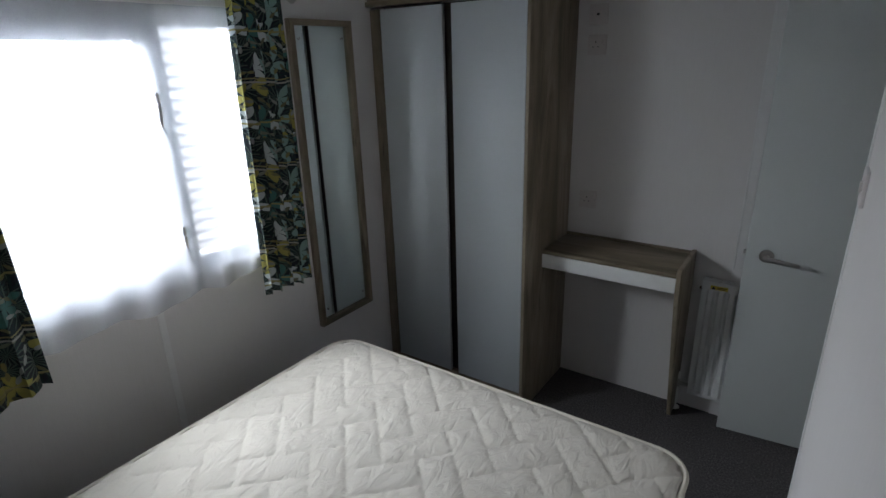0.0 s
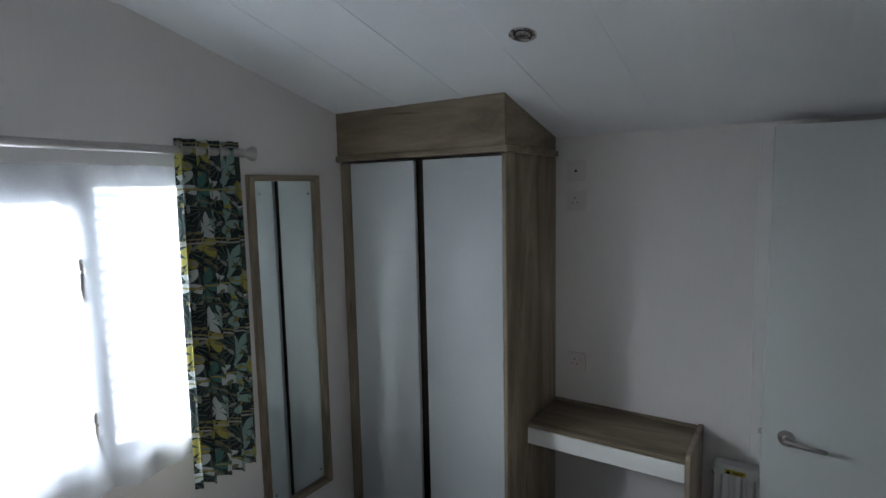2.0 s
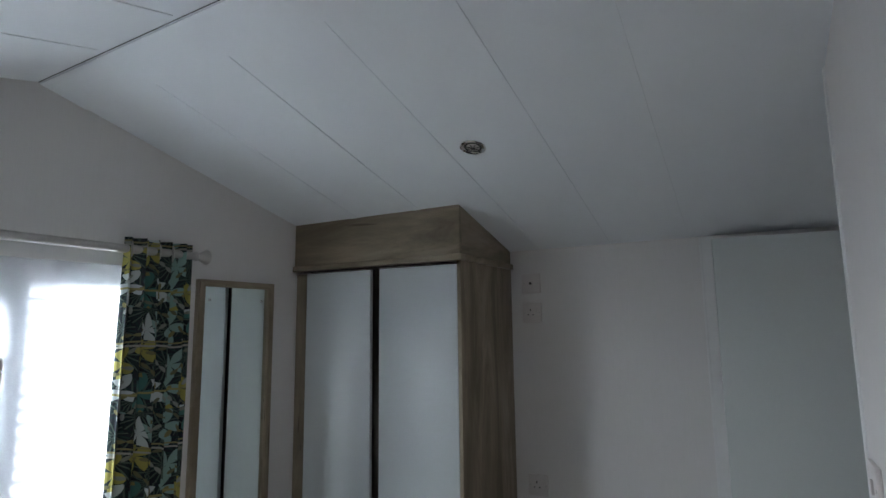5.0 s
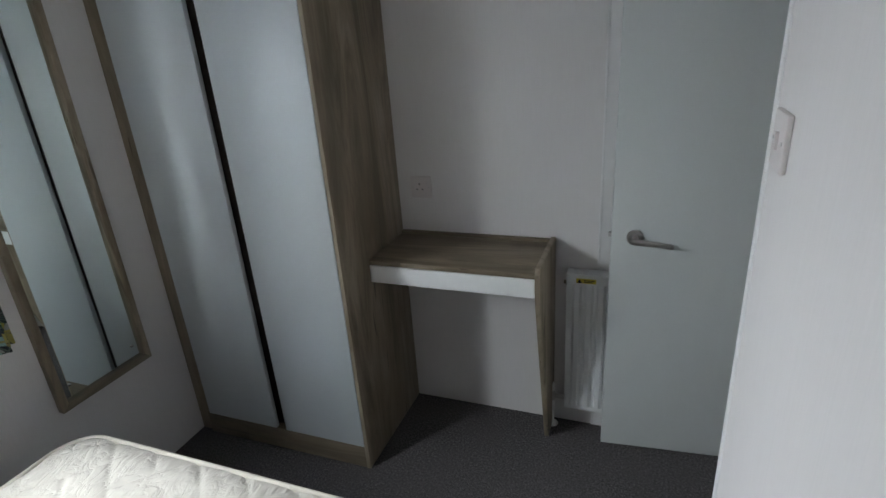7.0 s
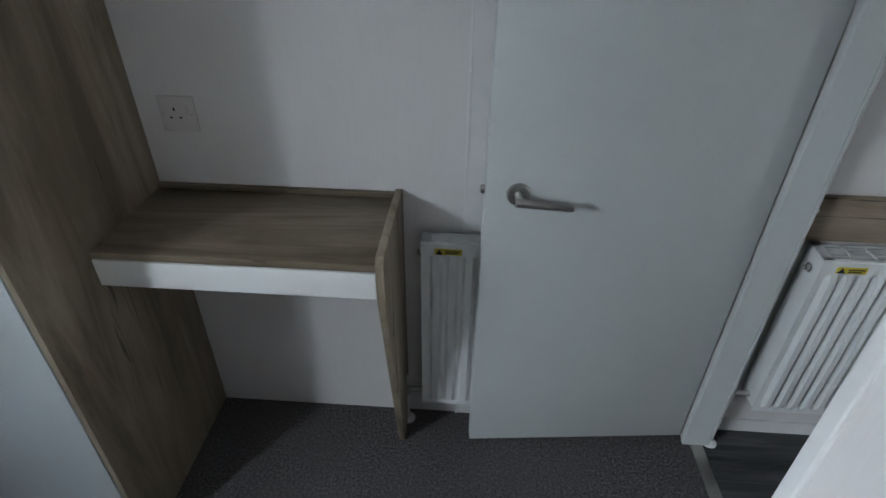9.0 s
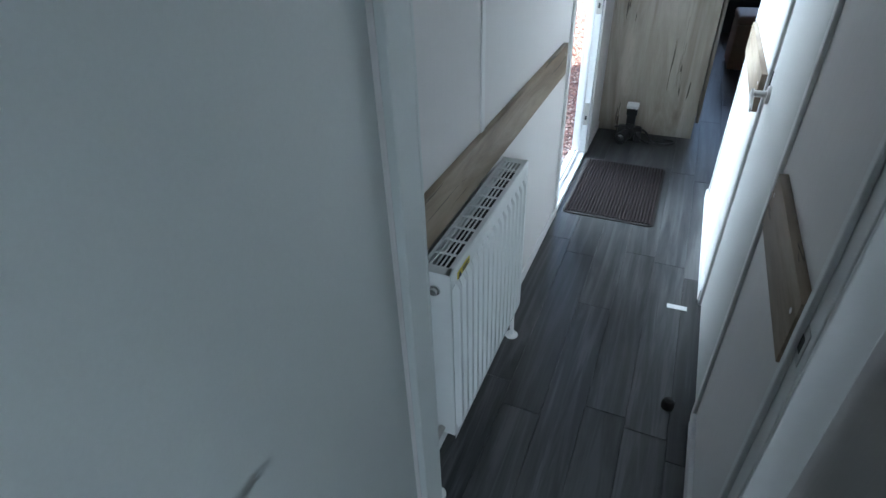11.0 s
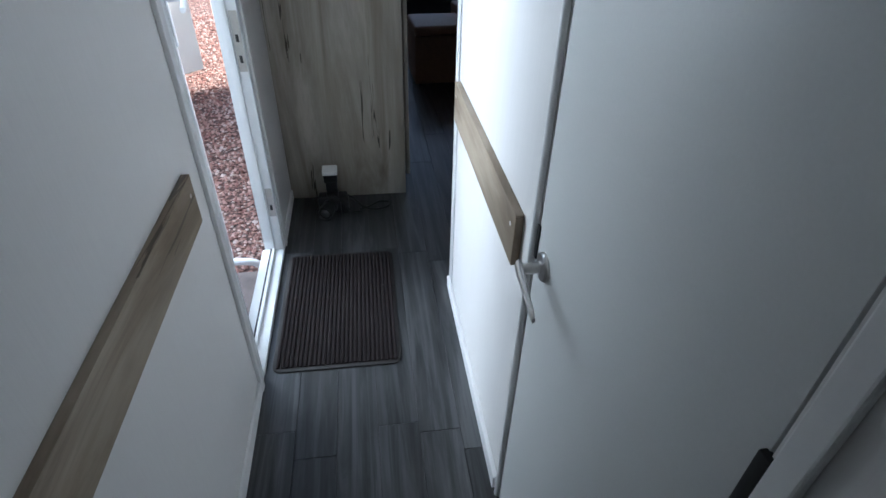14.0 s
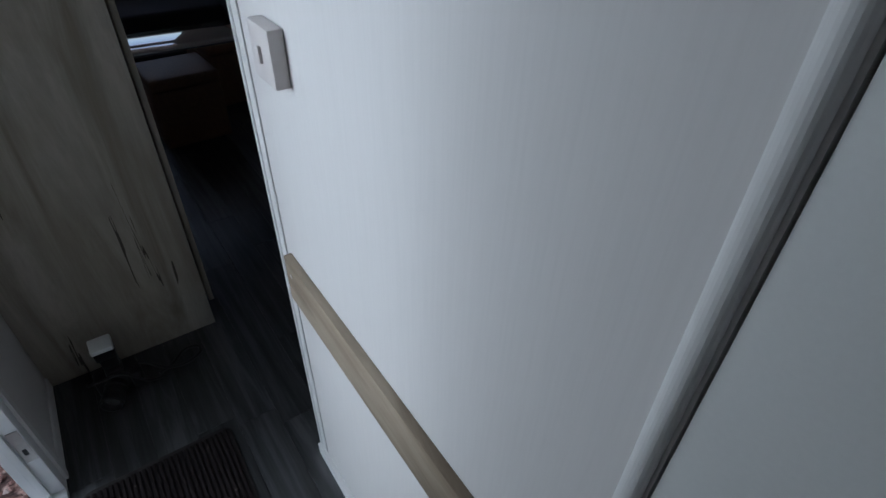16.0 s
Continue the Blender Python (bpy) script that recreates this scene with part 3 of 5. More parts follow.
# ---- bedroom ----
def wardrobe():
    w = thing("wardrobe", "tall grey-oak wardrobe with two plain grey doors under the ceiling", "wardrobe", at=(0.415, -0.245, 0))
    d, f = -0.475, -0.49
    body = boxes(((0.002, d, 0.0), (0.06, 0, 1.895)), ((0.06, d + 0.02, 0.0), (0.823, 0, 0.02)), ((0.06, -0.03, 0.02), (0.823, -0.004, 1.89)), bevel=0.0)
    part("left_post", body, M_OAK, w)
    side = prism([(0, 0), (f, 0), (f, 1.905), (0, 1.905)], "x", 0.824, 0.840, 0.001)
    part("side_panel", side, M_OAK, w)
    part("plinth", boxes(((0.06, -0.487, 0.0), (0.823, -0.465, 0.100)), bevel=0.001), M_OAKX, w)
    # brown sheet behind the doors, darkened in colour as shade in their gap
    part("centre_recess", boxes(((0.07, -0.455, 0.101), (0.822, -0.44, 1.900))), M_GAP_SHADE, w)
    part("door", boxes(((0.080, f - 0.004, 0.106), (0.426, f + 0.015, 1.892)), bevel=0.0012), M_WARD, w, "plain grey wardrobe door")
    part("door", boxes(((0.472, f - 0.004, 0.106), (0.826, f + 0.015, 1.892)), bevel=0.0012), M_WARD, w, "plain grey wardrobe door")
    # pelmet that follows the ceiling, and the small lip under it
    top_f, top_b = ceil_z(-0.49), ceil_z(0)
    part("pelmet_front", prism([(0.001, 1.93), (0.838, 1.93), (0.838, top_f), (0.001, top_f)], "y", -0.49, -0.472), M_OAKX, w)
    part("pelmet_side", prism([(0, 1.93), (-0.471, 1.93), (-0.471, ceil_z(-0.471)), (0, top_b)], "x", 0.820, 0.838), M_OAKY, w)
    part("lip", boxes(((0.001, -0.505, 1.905), (0.853, -0.47, 1.929)), ((0.817, -0.47, 1.9055), (0.853, -0.002, 1.929)), bevel=0.003), M_OAKX, w)
    keep(w)


def desk():
    k = thing("dressing_table", "small grey-oak dressing table with a white drawer front beside the wardrobe", "dressing table", at=(1.14, -0.14, 0))
    part("worktop", boxes(((0.841, -0.306, 0.785), (1.444, 0, 0.803)), bevel=0.0015), M_OAKX, k)
    part("upstand", boxes(((0.841, -0.016, 0.803), (1.444, -0.001, 0.815)), bevel=0.001), M_OAKX, k)
    part("drawer_front", boxes(((0.842, -0.310, 0.718), (1.443, -0.292, 0.784)), bevel=0.001), M_WHITE, k, "white drawer front")
    part("apron", boxes(((0.842, -0.291, 0.75), (1.443, -0.01, 0.785))), M_OAKX, k)
    part("side_panel", prism([(-0.001, 0.0), (-0.125, 0.0), (-0.310, 0.70), (-0.312, 0.805), (-0.298, 0.822), (-0.001, 0.822)], "x", 1.444, 1.462, 0.002), M_OAK, k)
    keep(k)


def socket(z, x, kind):
    s = thing("plug_socket", {"tv": "white square aerial outlet plate on the bedroom wall",
                              "plug": "white square three-pin plug socket on the bedroom wall"}[kind], "socket", "wall sockets", (x, 0, z))
    p = boxes(((x - 0.043, -0.009, z - 0.043), (x + 0.043, 0, z + 0.043)), bevel=0.003)
    part("plate", p, M_SOCKET, s)
    if kind == "tv":
        b = bmesh.new()
        cyl(b, (x, -0.017, z), (x, -0.008, z), 0.0055)
        part("aerial_pin", b, M_BLACK, s)
        for dx in (-0.031, 0.031):
            b = bmesh.new()
            cyl(b, (x + dx, -0.0102, z), (x + dx, -0.008, z), 0.003, n=12)
            part("screw", b, M_STEEL, s)
    else:
        for dx, dz, hx, hz in ((-0.006, 0.012, 0.002, 0.0042), (-0.017, -0.008, 0.0032, 0.002), (0.006, -0.008, 0.0032, 0.002)):
            part("pin_slot", boxes(((x + dx - hx, -0.0096, z + dz - hz), (x + dx + hx, -0.0085, z + dz + hz))), M_BLACK, s)
        part("rocker", boxes(((x + 0.017, -0.013, z + 0.002), (x + 0.027, -0.0085, z + 0.022)), bevel=0.001), M_SOCKET, s)
        for dx in (-0.034, 0.034):
            b = bmesh.new()
            cyl(b, (x + dx, -0.0102, z), (x + dx, -0.008, z), 0.003, n=12)
            part("screw", b, M_STEEL, s)
    keep(s)


def light_switch():
    y, z, x = -0.956, 1.364, X_SW
    s = thing("light_switch", "white square two-gang light switch on the bedroom wall", "light switch", at=(x, y, z))
    part("plate", boxes(((x - 0.009, y - 0.043, z - 0.043), (x, y + 0.043, z + 0.043)), bevel=0.003), M_SOCKET, s)
    for dy in (-0.0,):
        part("rocker", boxes(((x - 0.0135, y - 0.006, z - 0.013), (x - 0.0085, y + 0.006, z + 0.013)), bevel=0.001), M_SOCKET, s)
    for dy in (-0.031, 0.031):
        b = bmesh.new()
        cyl(b, (x - 0.0102, y + dy, z), (x - 0.008, y + dy, z), 0.0032, n=12)
        part("screw", b, M_STEEL, s)
    keep(s)


def mirror():
    y0, y1, z0, z1 = -0.984, -0.630, 0.470, 1.843
    m = thing("wall_mirror", "tall mirror in a grey-oak frame, screwed to the wall", "mirror", at=(0, (y0 + y1) / 2, z0))
    w, t = 0.024, 0.026
    part("frame", prism([(y0, z0), (y0 + w, z0 + w), (y0 + w, z1 - w), (y0, z1)], "x", 0, t, 0.001), M_OAK, m)
    part("frame", prism([(y1, z0), (y1 - w, z0 + w), (y1 - w, z1 - w), (y1, z1)], "x", 0, t, 0.001), M_OAK, m)
    part("frame", prism([(y0, z0), (y0 + w, z0 + w), (y1 - w, z0 + w), (y1, z0)], "x", 0, t, 0.001), M_OAKY, m)
    part("frame", prism([(y0, z1), (y0 + w, z1 - w), (y1 - w, z1 - w), (y1, z1)], "x", 0, t, 0.001), M_OAKY, m)
    part("mirror_glass", boxes(((0.004, y0 + w - 0.004, z0 + w - 0.004), (0.010, y1 - w + 0.004, z1 - w + 0.004))), M_MIRROR, m, "clear silvered mirror glass")
    for y in (y0 + w + 0.03, y1 - w - 0.03):
        for z in (z0 + 0.075, z1 - 0.075):
            b = bmesh.new()
            lathe(b, (0.010, y, z), (1, 0, 0), [(0, 0.006), (0.002, 0.006), (0.0035, 0.003), (0.004, 0.0)], 14)
            part("screw_cap", b, M_CHROME, m)
    keep(m)


def lever(name, parent, at, out, along, group=None):
    """Lever handle: rose, neck, flat bar. out: unit vector off the door, along: direction of the bar."""
    o, out, along = Vector(at), Vector(out), Vector(along)
    h = finish(name, lathe(bmesh.new(), o, out, [(0, 0.027), (0.004, 0.027), (0.008, 0.024), (0.009, 0.012), (0.011, 0.010), (0.045, 0.0095), (0.048, 0.0)], 28), M_STEEL, True)
    h.parent = parent
    b = bmesh.new()
    up = Vector((0, 0, 1))
    rows = ((-0.012, 0.011, 0.006), (0.0, 0.012, 0.007), (0.03, 0.010, 0.006), (0.075, 0.0085, 0.005), (0.108, 0.009, 0.0045), (0.115, 0.006, 0.003))
    rings = []
    for s, hh, th in rows:
        c = o + out * (0.045 + 0.10 * 0.05 * (s / 0.1)) + along * s - up * (0.10 * s)
        rings.append([b.verts.new(c + up * (hh * math.cos(a)) + out * (th * math.sin(a))) for a in [2 * math.pi * i / 12 for i in range(12)]])
    for u, v in zip(rings, rings[1:]):
        for i in range(12):
            b.faces.new((u[i], u[(i + 1) % 12], v[(i + 1) % 12], v[i]))
    b.faces.new(rings[0])
    b.faces.new(rings[-1])
    part("lever", b, M_STEEL, h)
    return h


def bedroom_door():
    d = thing("door_bedroom", "plain pale aqua bedroom door standing open, nickel lever handle", "door", at=(2.330, -0.13, 0))
    d["kind"] = "structure"
    x0, x1, y = 1.661, 2.330, -0.13
    part("leaf", boxes(((x0, y, 0.012), (x1, y + 0.036, 1.962)), bevel=0.0015), M_DOOR, d)
    lever("door_handle", d, (1.735, y, 0.877), (0, -1, 0), (1, 0, 0))
    lever("door_handle", d, (1.735, y + 0.036, 0.877), (0, 1, 0), (1, 0, 0))
    part("latch", boxes(((x0 - 0.010, y + 0.010, 0.873), (x0 + 0.002, y + 0.026, 0.889)), bevel=0.003), M_STEEL, d, "nickel latch bolt")
    for z in (0.2, 1.7):
        part("hinge", boxes(((x1 - 0.002, y + 0.026, z), (x1 + 0.012, y + 0.040, z + 0.075)), bevel=0.002), M_BLACK, d, "black butt hinge")
    keep(d)
    d.location.y += 0.081
    d.rotation_euler = (0, 0, radians(5.5))


def radiator(name, x0, x1, z0, z1, yb, yf, label, valve_left=True, sticker=True, flutes=0.034, valve_top=True):
    r = thing(name, label, "radiator", "radiators", ((x0 + x1) / 2, (yb + yf) / 2, z0))
    # fluted front panel
    bm = bmesh.new()
    n = int((x1 - x0 - 0.03) / flutes)
    cols = [(x0, 0), (x0 + 0.012, 0)]
    pitch = (x1 - x0 - 0.036) / n
    for i in range(n):
        a = x0 + 0.018 + i * pitch
        cols += [(a + pitch * 0.10, 0), (a + pitch * 0.30, 0.008), (a + pitch * 0.70, 0.008), (a + pitch * 0.90, 0)]
    cols += [(x1 - 0.012, 0), (x1, 0)]
    rows = [(z0, 0), (z0 + 0.018, 0.0), (z0 + 0.034, 1), (z1 - 0.055, 1), (z1 - 0.04, 0), (z1 - 0.004, 0), (z1, -0.6)]
    grid = []
    for z, k in rows:
        grid.append([bm.verts.new((x, yf - (max(k, 0) * d) + (0.004 if k < 0 else 0) + (0.006 if 0 < i < len(cols) - 1 and k == 1 and d == 0 else 0), z))
                     for i, (x, d) in enumerate(cols)])
    for u, v in zip(grid, grid[1:]):
        for i in range(len(cols) - 1):
            bm.faces.new((u[i], u[i + 1], v[i + 1], v[i]))
    part("front_panel", bm, M_RAD, r)
    part("back_panel", boxes(((x0 + 0.004, yb, z0 + 0.005), (x1 - 0.004, yb + 0.004 - 0.012, z1 - 0.01))), M_RAD, r)
    for xa, xb in ((x0, x0 + 0.002), (x1 - 0.002, x1)):
        part("end_panel", boxes(((xa, yf + 0.001, z0 + 0.012), (xb, yb, z1)), bevel=0.0005), M_RAD, r)
    # top grille: rails, cross bars in groups
    g = boxes(((x0 + 0.002, yf + 0.004, z1 - 0.003), (x0 + 0.026, yb, z1)), ((x1 - 0.026, yf + 0.004, z1 - 0.003), (x1 - 0.002, yb, z1)),
              ((x0, yf + 0.002, z1 - 0.003), (x1, yf + 0.014, z1)), ((x0, yb - 0.008, z1 - 0.003), (x1, yb, z1)))
    k = 5
    for i in range(1, k):
        y = yf + 0.014 + (yb - 0.008 - yf - 0.014) * i / k
        g2 = boxes(((x0 + 0.02, y - 0.0016, z1 - 0.003), (x1 - 0.02, y + 0.0016, z1 - 0.0002)))
        me = bpy.data.meshes.new("tmp")
        g2.to_mesh(me)
        g.from_mesh(me)
    m = max(2, int((x1 - x0) / 0.055))
    for i in range(1, m):
        x = x0 + 0.02 + (x1 - x0 - 0.04) * i / m
        g2 = boxes(((x - 0.003, yf + 0.01, z1 - 0.003), (x + 0.003, yb, z1)))
        me = bpy.data.meshes.new("tmp")
        g2.to_mesh(me)
        g.from_mesh(me)
    part("top_grille", g, M_RAD, r)
    # solid core; its black colour stands for the shade between the panels
    part("core", boxes(((x0 + 0.02, yf + 0.015, z0 + 0.03), (x1 - 0.02, yb - 0.012, z1 - 0.035))), M_BLACK, r, "convector core, painted black for the shade inside")
    if sticker:
        part("warning_label", boxes(((x0 + 0.035, yf - 0.0012, z1 - 0.034), (x0 + 0.105, yf + 0.001, z1 - 0.016))), M_YELLOW, r, "yellow warning label with a black mark")
        part("label_mark", prism([(x0 + 0.038, z1 - 0.033), (x0 + 0.056, z1 - 0.033), (x0 + 0.047, z1 - 0.018)], "y", yf - 0.0022, yf - 0.0013), M_BLACK, r)
        part("label_text", boxes(((x0 + 0.062, yf - 0.0022, z1 - 0.024), (x0 + 0.100, yf - 0.0013, z1 - 0.021)),
                                 ((x0 + 0.062, yf - 0.0022, z1 - 0.030), (x0 + 0.094, yf - 0.0013, z1 - 0.027))), M_BLACK, r)
    ym = (yb + yf) / 2
    for xx, s in ((x0, -1), (x1, 1)):
        b = bmesh.new()
        lathe(b, (xx, ym, z1 - 0.045), (s, 0, 0), [(0, 0.013), (0.004, 0.013), (0.005, 0.009), (0.012, 0.008), (0.013, 0.0)], 16)
        part("end_plug", b, M_CHROME, r, "chrome end plug")
        b = bmesh.new()
        cyl(b, (xx - s * 0.002, ym, z0 + 0.03), (xx + s * 0.05, ym, z0 + 0.03), 0.009, n=14)
        cyl(b, (xx + s * 0.05, ym, z0 + 0.012), (xx + s * 0.05, ym, z0 + 0.055), 0.011, n=14)
        part("valve_body", b, M_STEEL, r, "nickel radiator valve")
        b = bmesh.new()
        lathe(b, (xx + s * 0.05, ym, z0 + 0.055), (0, 0, 1), [(0, 0.009), (0.03, 0.0085), (0.036, 0.006), (0.037, 0)], 16)
        part("valve_cap", b, M_WHITE, r, "white valve cap")
        b = bmesh.new()
        cyl(b, (xx + s * 0.05, ym, 0.0), (xx + s * 0.05, ym, z0 + 0.012), 0.0075, n=14)
        part("pipe", b, M_WHITE, r, "white pipe tail")
        b = bmesh.new()
        lathe(b, (xx + s * 0.05, ym, 0.0), (0, 0, 1), [(0, 0.024), (0.004, 0.022), (0.008, 0.012), (0.009, 0.0)], 20)
        part("pipe_collar", b, M_WHITE, r, "white floor collar")
    keep(r)


def cloth(u0, u1, x_mid, folds, depth, z0, z1, sheer=False, spread=0.0, seed=1, hem=0.0, stretch=1.6):
    """A hanging cloth along y with folds towards x. Its UV is its own length and height in metres."""
    rnd = random.Random(seed)
    n, m = int(folds * 14), 26
    ph = [rnd.uniform(-0.4, 0.4) for _ in range(int(folds) + 3)]
    am = [rnd.uniform(0.7, 1.15) for _ in range(int(folds) + 3)]
    bm = bmesh.new()
    uvl = bm.loops.layers.uv.new("UVMap")
    rows, length = [], [0.0]
    for j in range(m + 1):
        s = j / m
        z = z1 + (z0 - z1) * s
        row = []
        for i in range(n + 1):
            t = i / n
            f = t * folds
            k = int(f)
            a = am[k] * (1 - (f - k)) + am[k + 1] * (f - k)
            p = ph[k] * (1 - (f - k)) + ph[k + 1] * (f - k)
            mid = (u0 + u1) / 2
            y = u0 + (u1 - u0) * t
            y = mid + (y - mid) * (1 + spread * s)
            wave = math.sin(2 * math.pi * f + p * s * 1.6)
            x = x_mid + depth * a * wave * (0.75 + 0.35 * s) + 0.006 * math.sin(3 * z + 9 * t)
            y += 0.25 * depth * math.sin(4 * math.pi * f) * (0.5 + 0.5 * s)
            zz = z + (hem * math.sin(2 * math.pi * f * 0.5 + 1.3 * p) * s ** 8)
            row.append(bm.verts.new((x, y, zz)))
        rows.append(row)
    for i in range(n):
        length.append(length[-1] + (rows[0][i].co - rows[0][i + 1].co).length)
    for j in range(m):
        for i in range(n):
            f = bm.faces.new((rows[j][i], rows[j][i + 1], rows[j + 1][i + 1], rows[j + 1][i]))
            for loop, (a, b) in zip(f.loops, ((i, j), (i + 1, j), (i + 1, j + 1), (i, j + 1))):
                loop[uvl].uv = (length[a], (z1 - z0) * (1 - b / m))
    return bm


def curtain(y0, y1, seed, z0, label):
    c = thing("curtain", label, "curtain", "pair of curtains", ((0.085), (y0 + y1) / 2, z0))
    fab = cloth(y0, y1, 0.085, 5, 0.026, z0, 1.952, spread=0.12, seed=seed, hem=0.006)
    ob = part("fabric", fab, M_CURTAIN, c)
    so = ob.modifiers.new("thick", "SOLIDIFY")
    so.thickness = 0.0015
    for k in range(5):
        y = y0 + (y1 - y0) * (k + 0.5) / 5
        b = bmesh.new()
        bmesh.ops.create_circle(b, cap_ends=False, segments=4, radius=0.001)
        b.free()
        b = bmesh.new()
        ring = [(0.0, 0.021), (0.002, 0.026), (0.004, 0.026), (0.006, 0.021), (0.0, 0.021)]
        q = Vector((0.45, 1, 0)).normalized()
        lathe(b, Vector((0.085, y, 1.915)) - q * 0.003, q, ring, 20)
        part("eyelet", b, M_STEEL, c, "nickel eyelet ring")
    keep(c)


def window():
    w = thing("window_bedroom", "white plastic window with an opening casement and a fixed light", "window", at=(-0.05, -1.8, W_Z0))
    w["kind"] = "structure"
    x0, x1 = -0.085, -0.015
    y0, y1, z0, z1 = W_Y1, W_Y0, W_Z0, W_Z1
    f = 0.045
    for n, lo, hi in (("window_frame", (x0, y0, z0), (x1, y0 + f, z1)), ("window_frame", (x0, y1 - f, z0), (x1, y1, z1)),
                      ("window_frame", (x0, y0 + f, z1 - f), (x1, y1 - f, z1)), ("window_frame", (x0, y0 + f, z0), (x1, y1 - f, z0 + f)),
                      ("mullion", (x0, -1.555, z0 + f), (x1, -1.50, z1 - f))):
        part(n, boxes((lo, hi), bevel=0.004), M_UPVC, w)
    # casement sash
    s = 0.055
    a0, a1, c0, c1 = y0 + f - 0.012, -1.543, z0 + f - 0.012, z1 - f + 0.012
    for lo, hi in (((x1 - 0.05, a0, c0), (x1 + 0.012, a0 + s, c1)), ((x1 - 0.05, a1 - s, c0), (x1 + 0.012, a1, c1)),
                   ((x1 - 0.05, a0 + s, c1 - s), (x1 + 0.012, a1 - s, c1)), ((x1 - 0.05, a0 + s, c0), (x1 + 0.012, a1 - s, c0 + s))):
        part("casement_frame", boxes((lo, hi), bevel=0.005), M_UPVC, w)
    g = part("pane", boxes(((-0.046, a0 + s, c0 + s), (-0.042, a1 - s, c1 - s))), M_GLASS, w, "clear window pane")
    g2 = part("pane", boxes(((-0.056, -1.50, z0 + f), (-0.052, y1 - f, z1 - f))), M_GLASS, w, "clear window pane")
    g.visible_shadow = g2.visible_shadow = False
    for z in (1.585, 1.13):
        h = finish("casement_handle", boxes(((x1 + 0.012, a1 - 0.045, z - 0.06), (x1 + 0.022, a1 - 0.018, z + 0.03)), bevel=0.004), M_UPVC, True)
        h.parent = w
        b = bmesh.new()
        tube(b, [(x1 + 0.02, a1 - 0.031, z), (x1 + 0.045, a1 - 0.031, z + 0.004), (x1 + 0.05, a1 - 0.031, z - 0.04), (x1 + 0.036, a1 - 0.031, z - 0.115)], 0.0075)
        part("lever", b, M_STEEL, h, "grey handle lever")
    part("window_sill", boxes(((-0.015, y0, z0 - 0.02), (0.012, y1, z0 - 0.001)), bevel=0.004), M_UPVC, w)
    keep(w)


def quilt_height(x, y):
    """Depth of the stitched herringbone lines, blocks set at 45 degrees."""
    W = 0.105
    a, b = (x + y) * 0.7071, (y - x) * 0.7071
    i, j = math.floor(a / W), math.floor(b / W)
    fa, fb = a / W - i, b / W - j
    k = (i - j) % 4
    e = []
    if k in (0, 1):      # block lies along a, its halves k = 0 and 1
        e += [fb, 1 - fb]
        e.append(fa if k == 0 else 1 - fa)
    else:                # block stands along b
        e += [fa, 1 - fa]
        e.append(fb if k == 3 else 1 - fb)
    d = min(e) * W
    return -0.006 * math.exp(-(d / 0.0028)) + 0.003 * min(d / 0.03, 1)


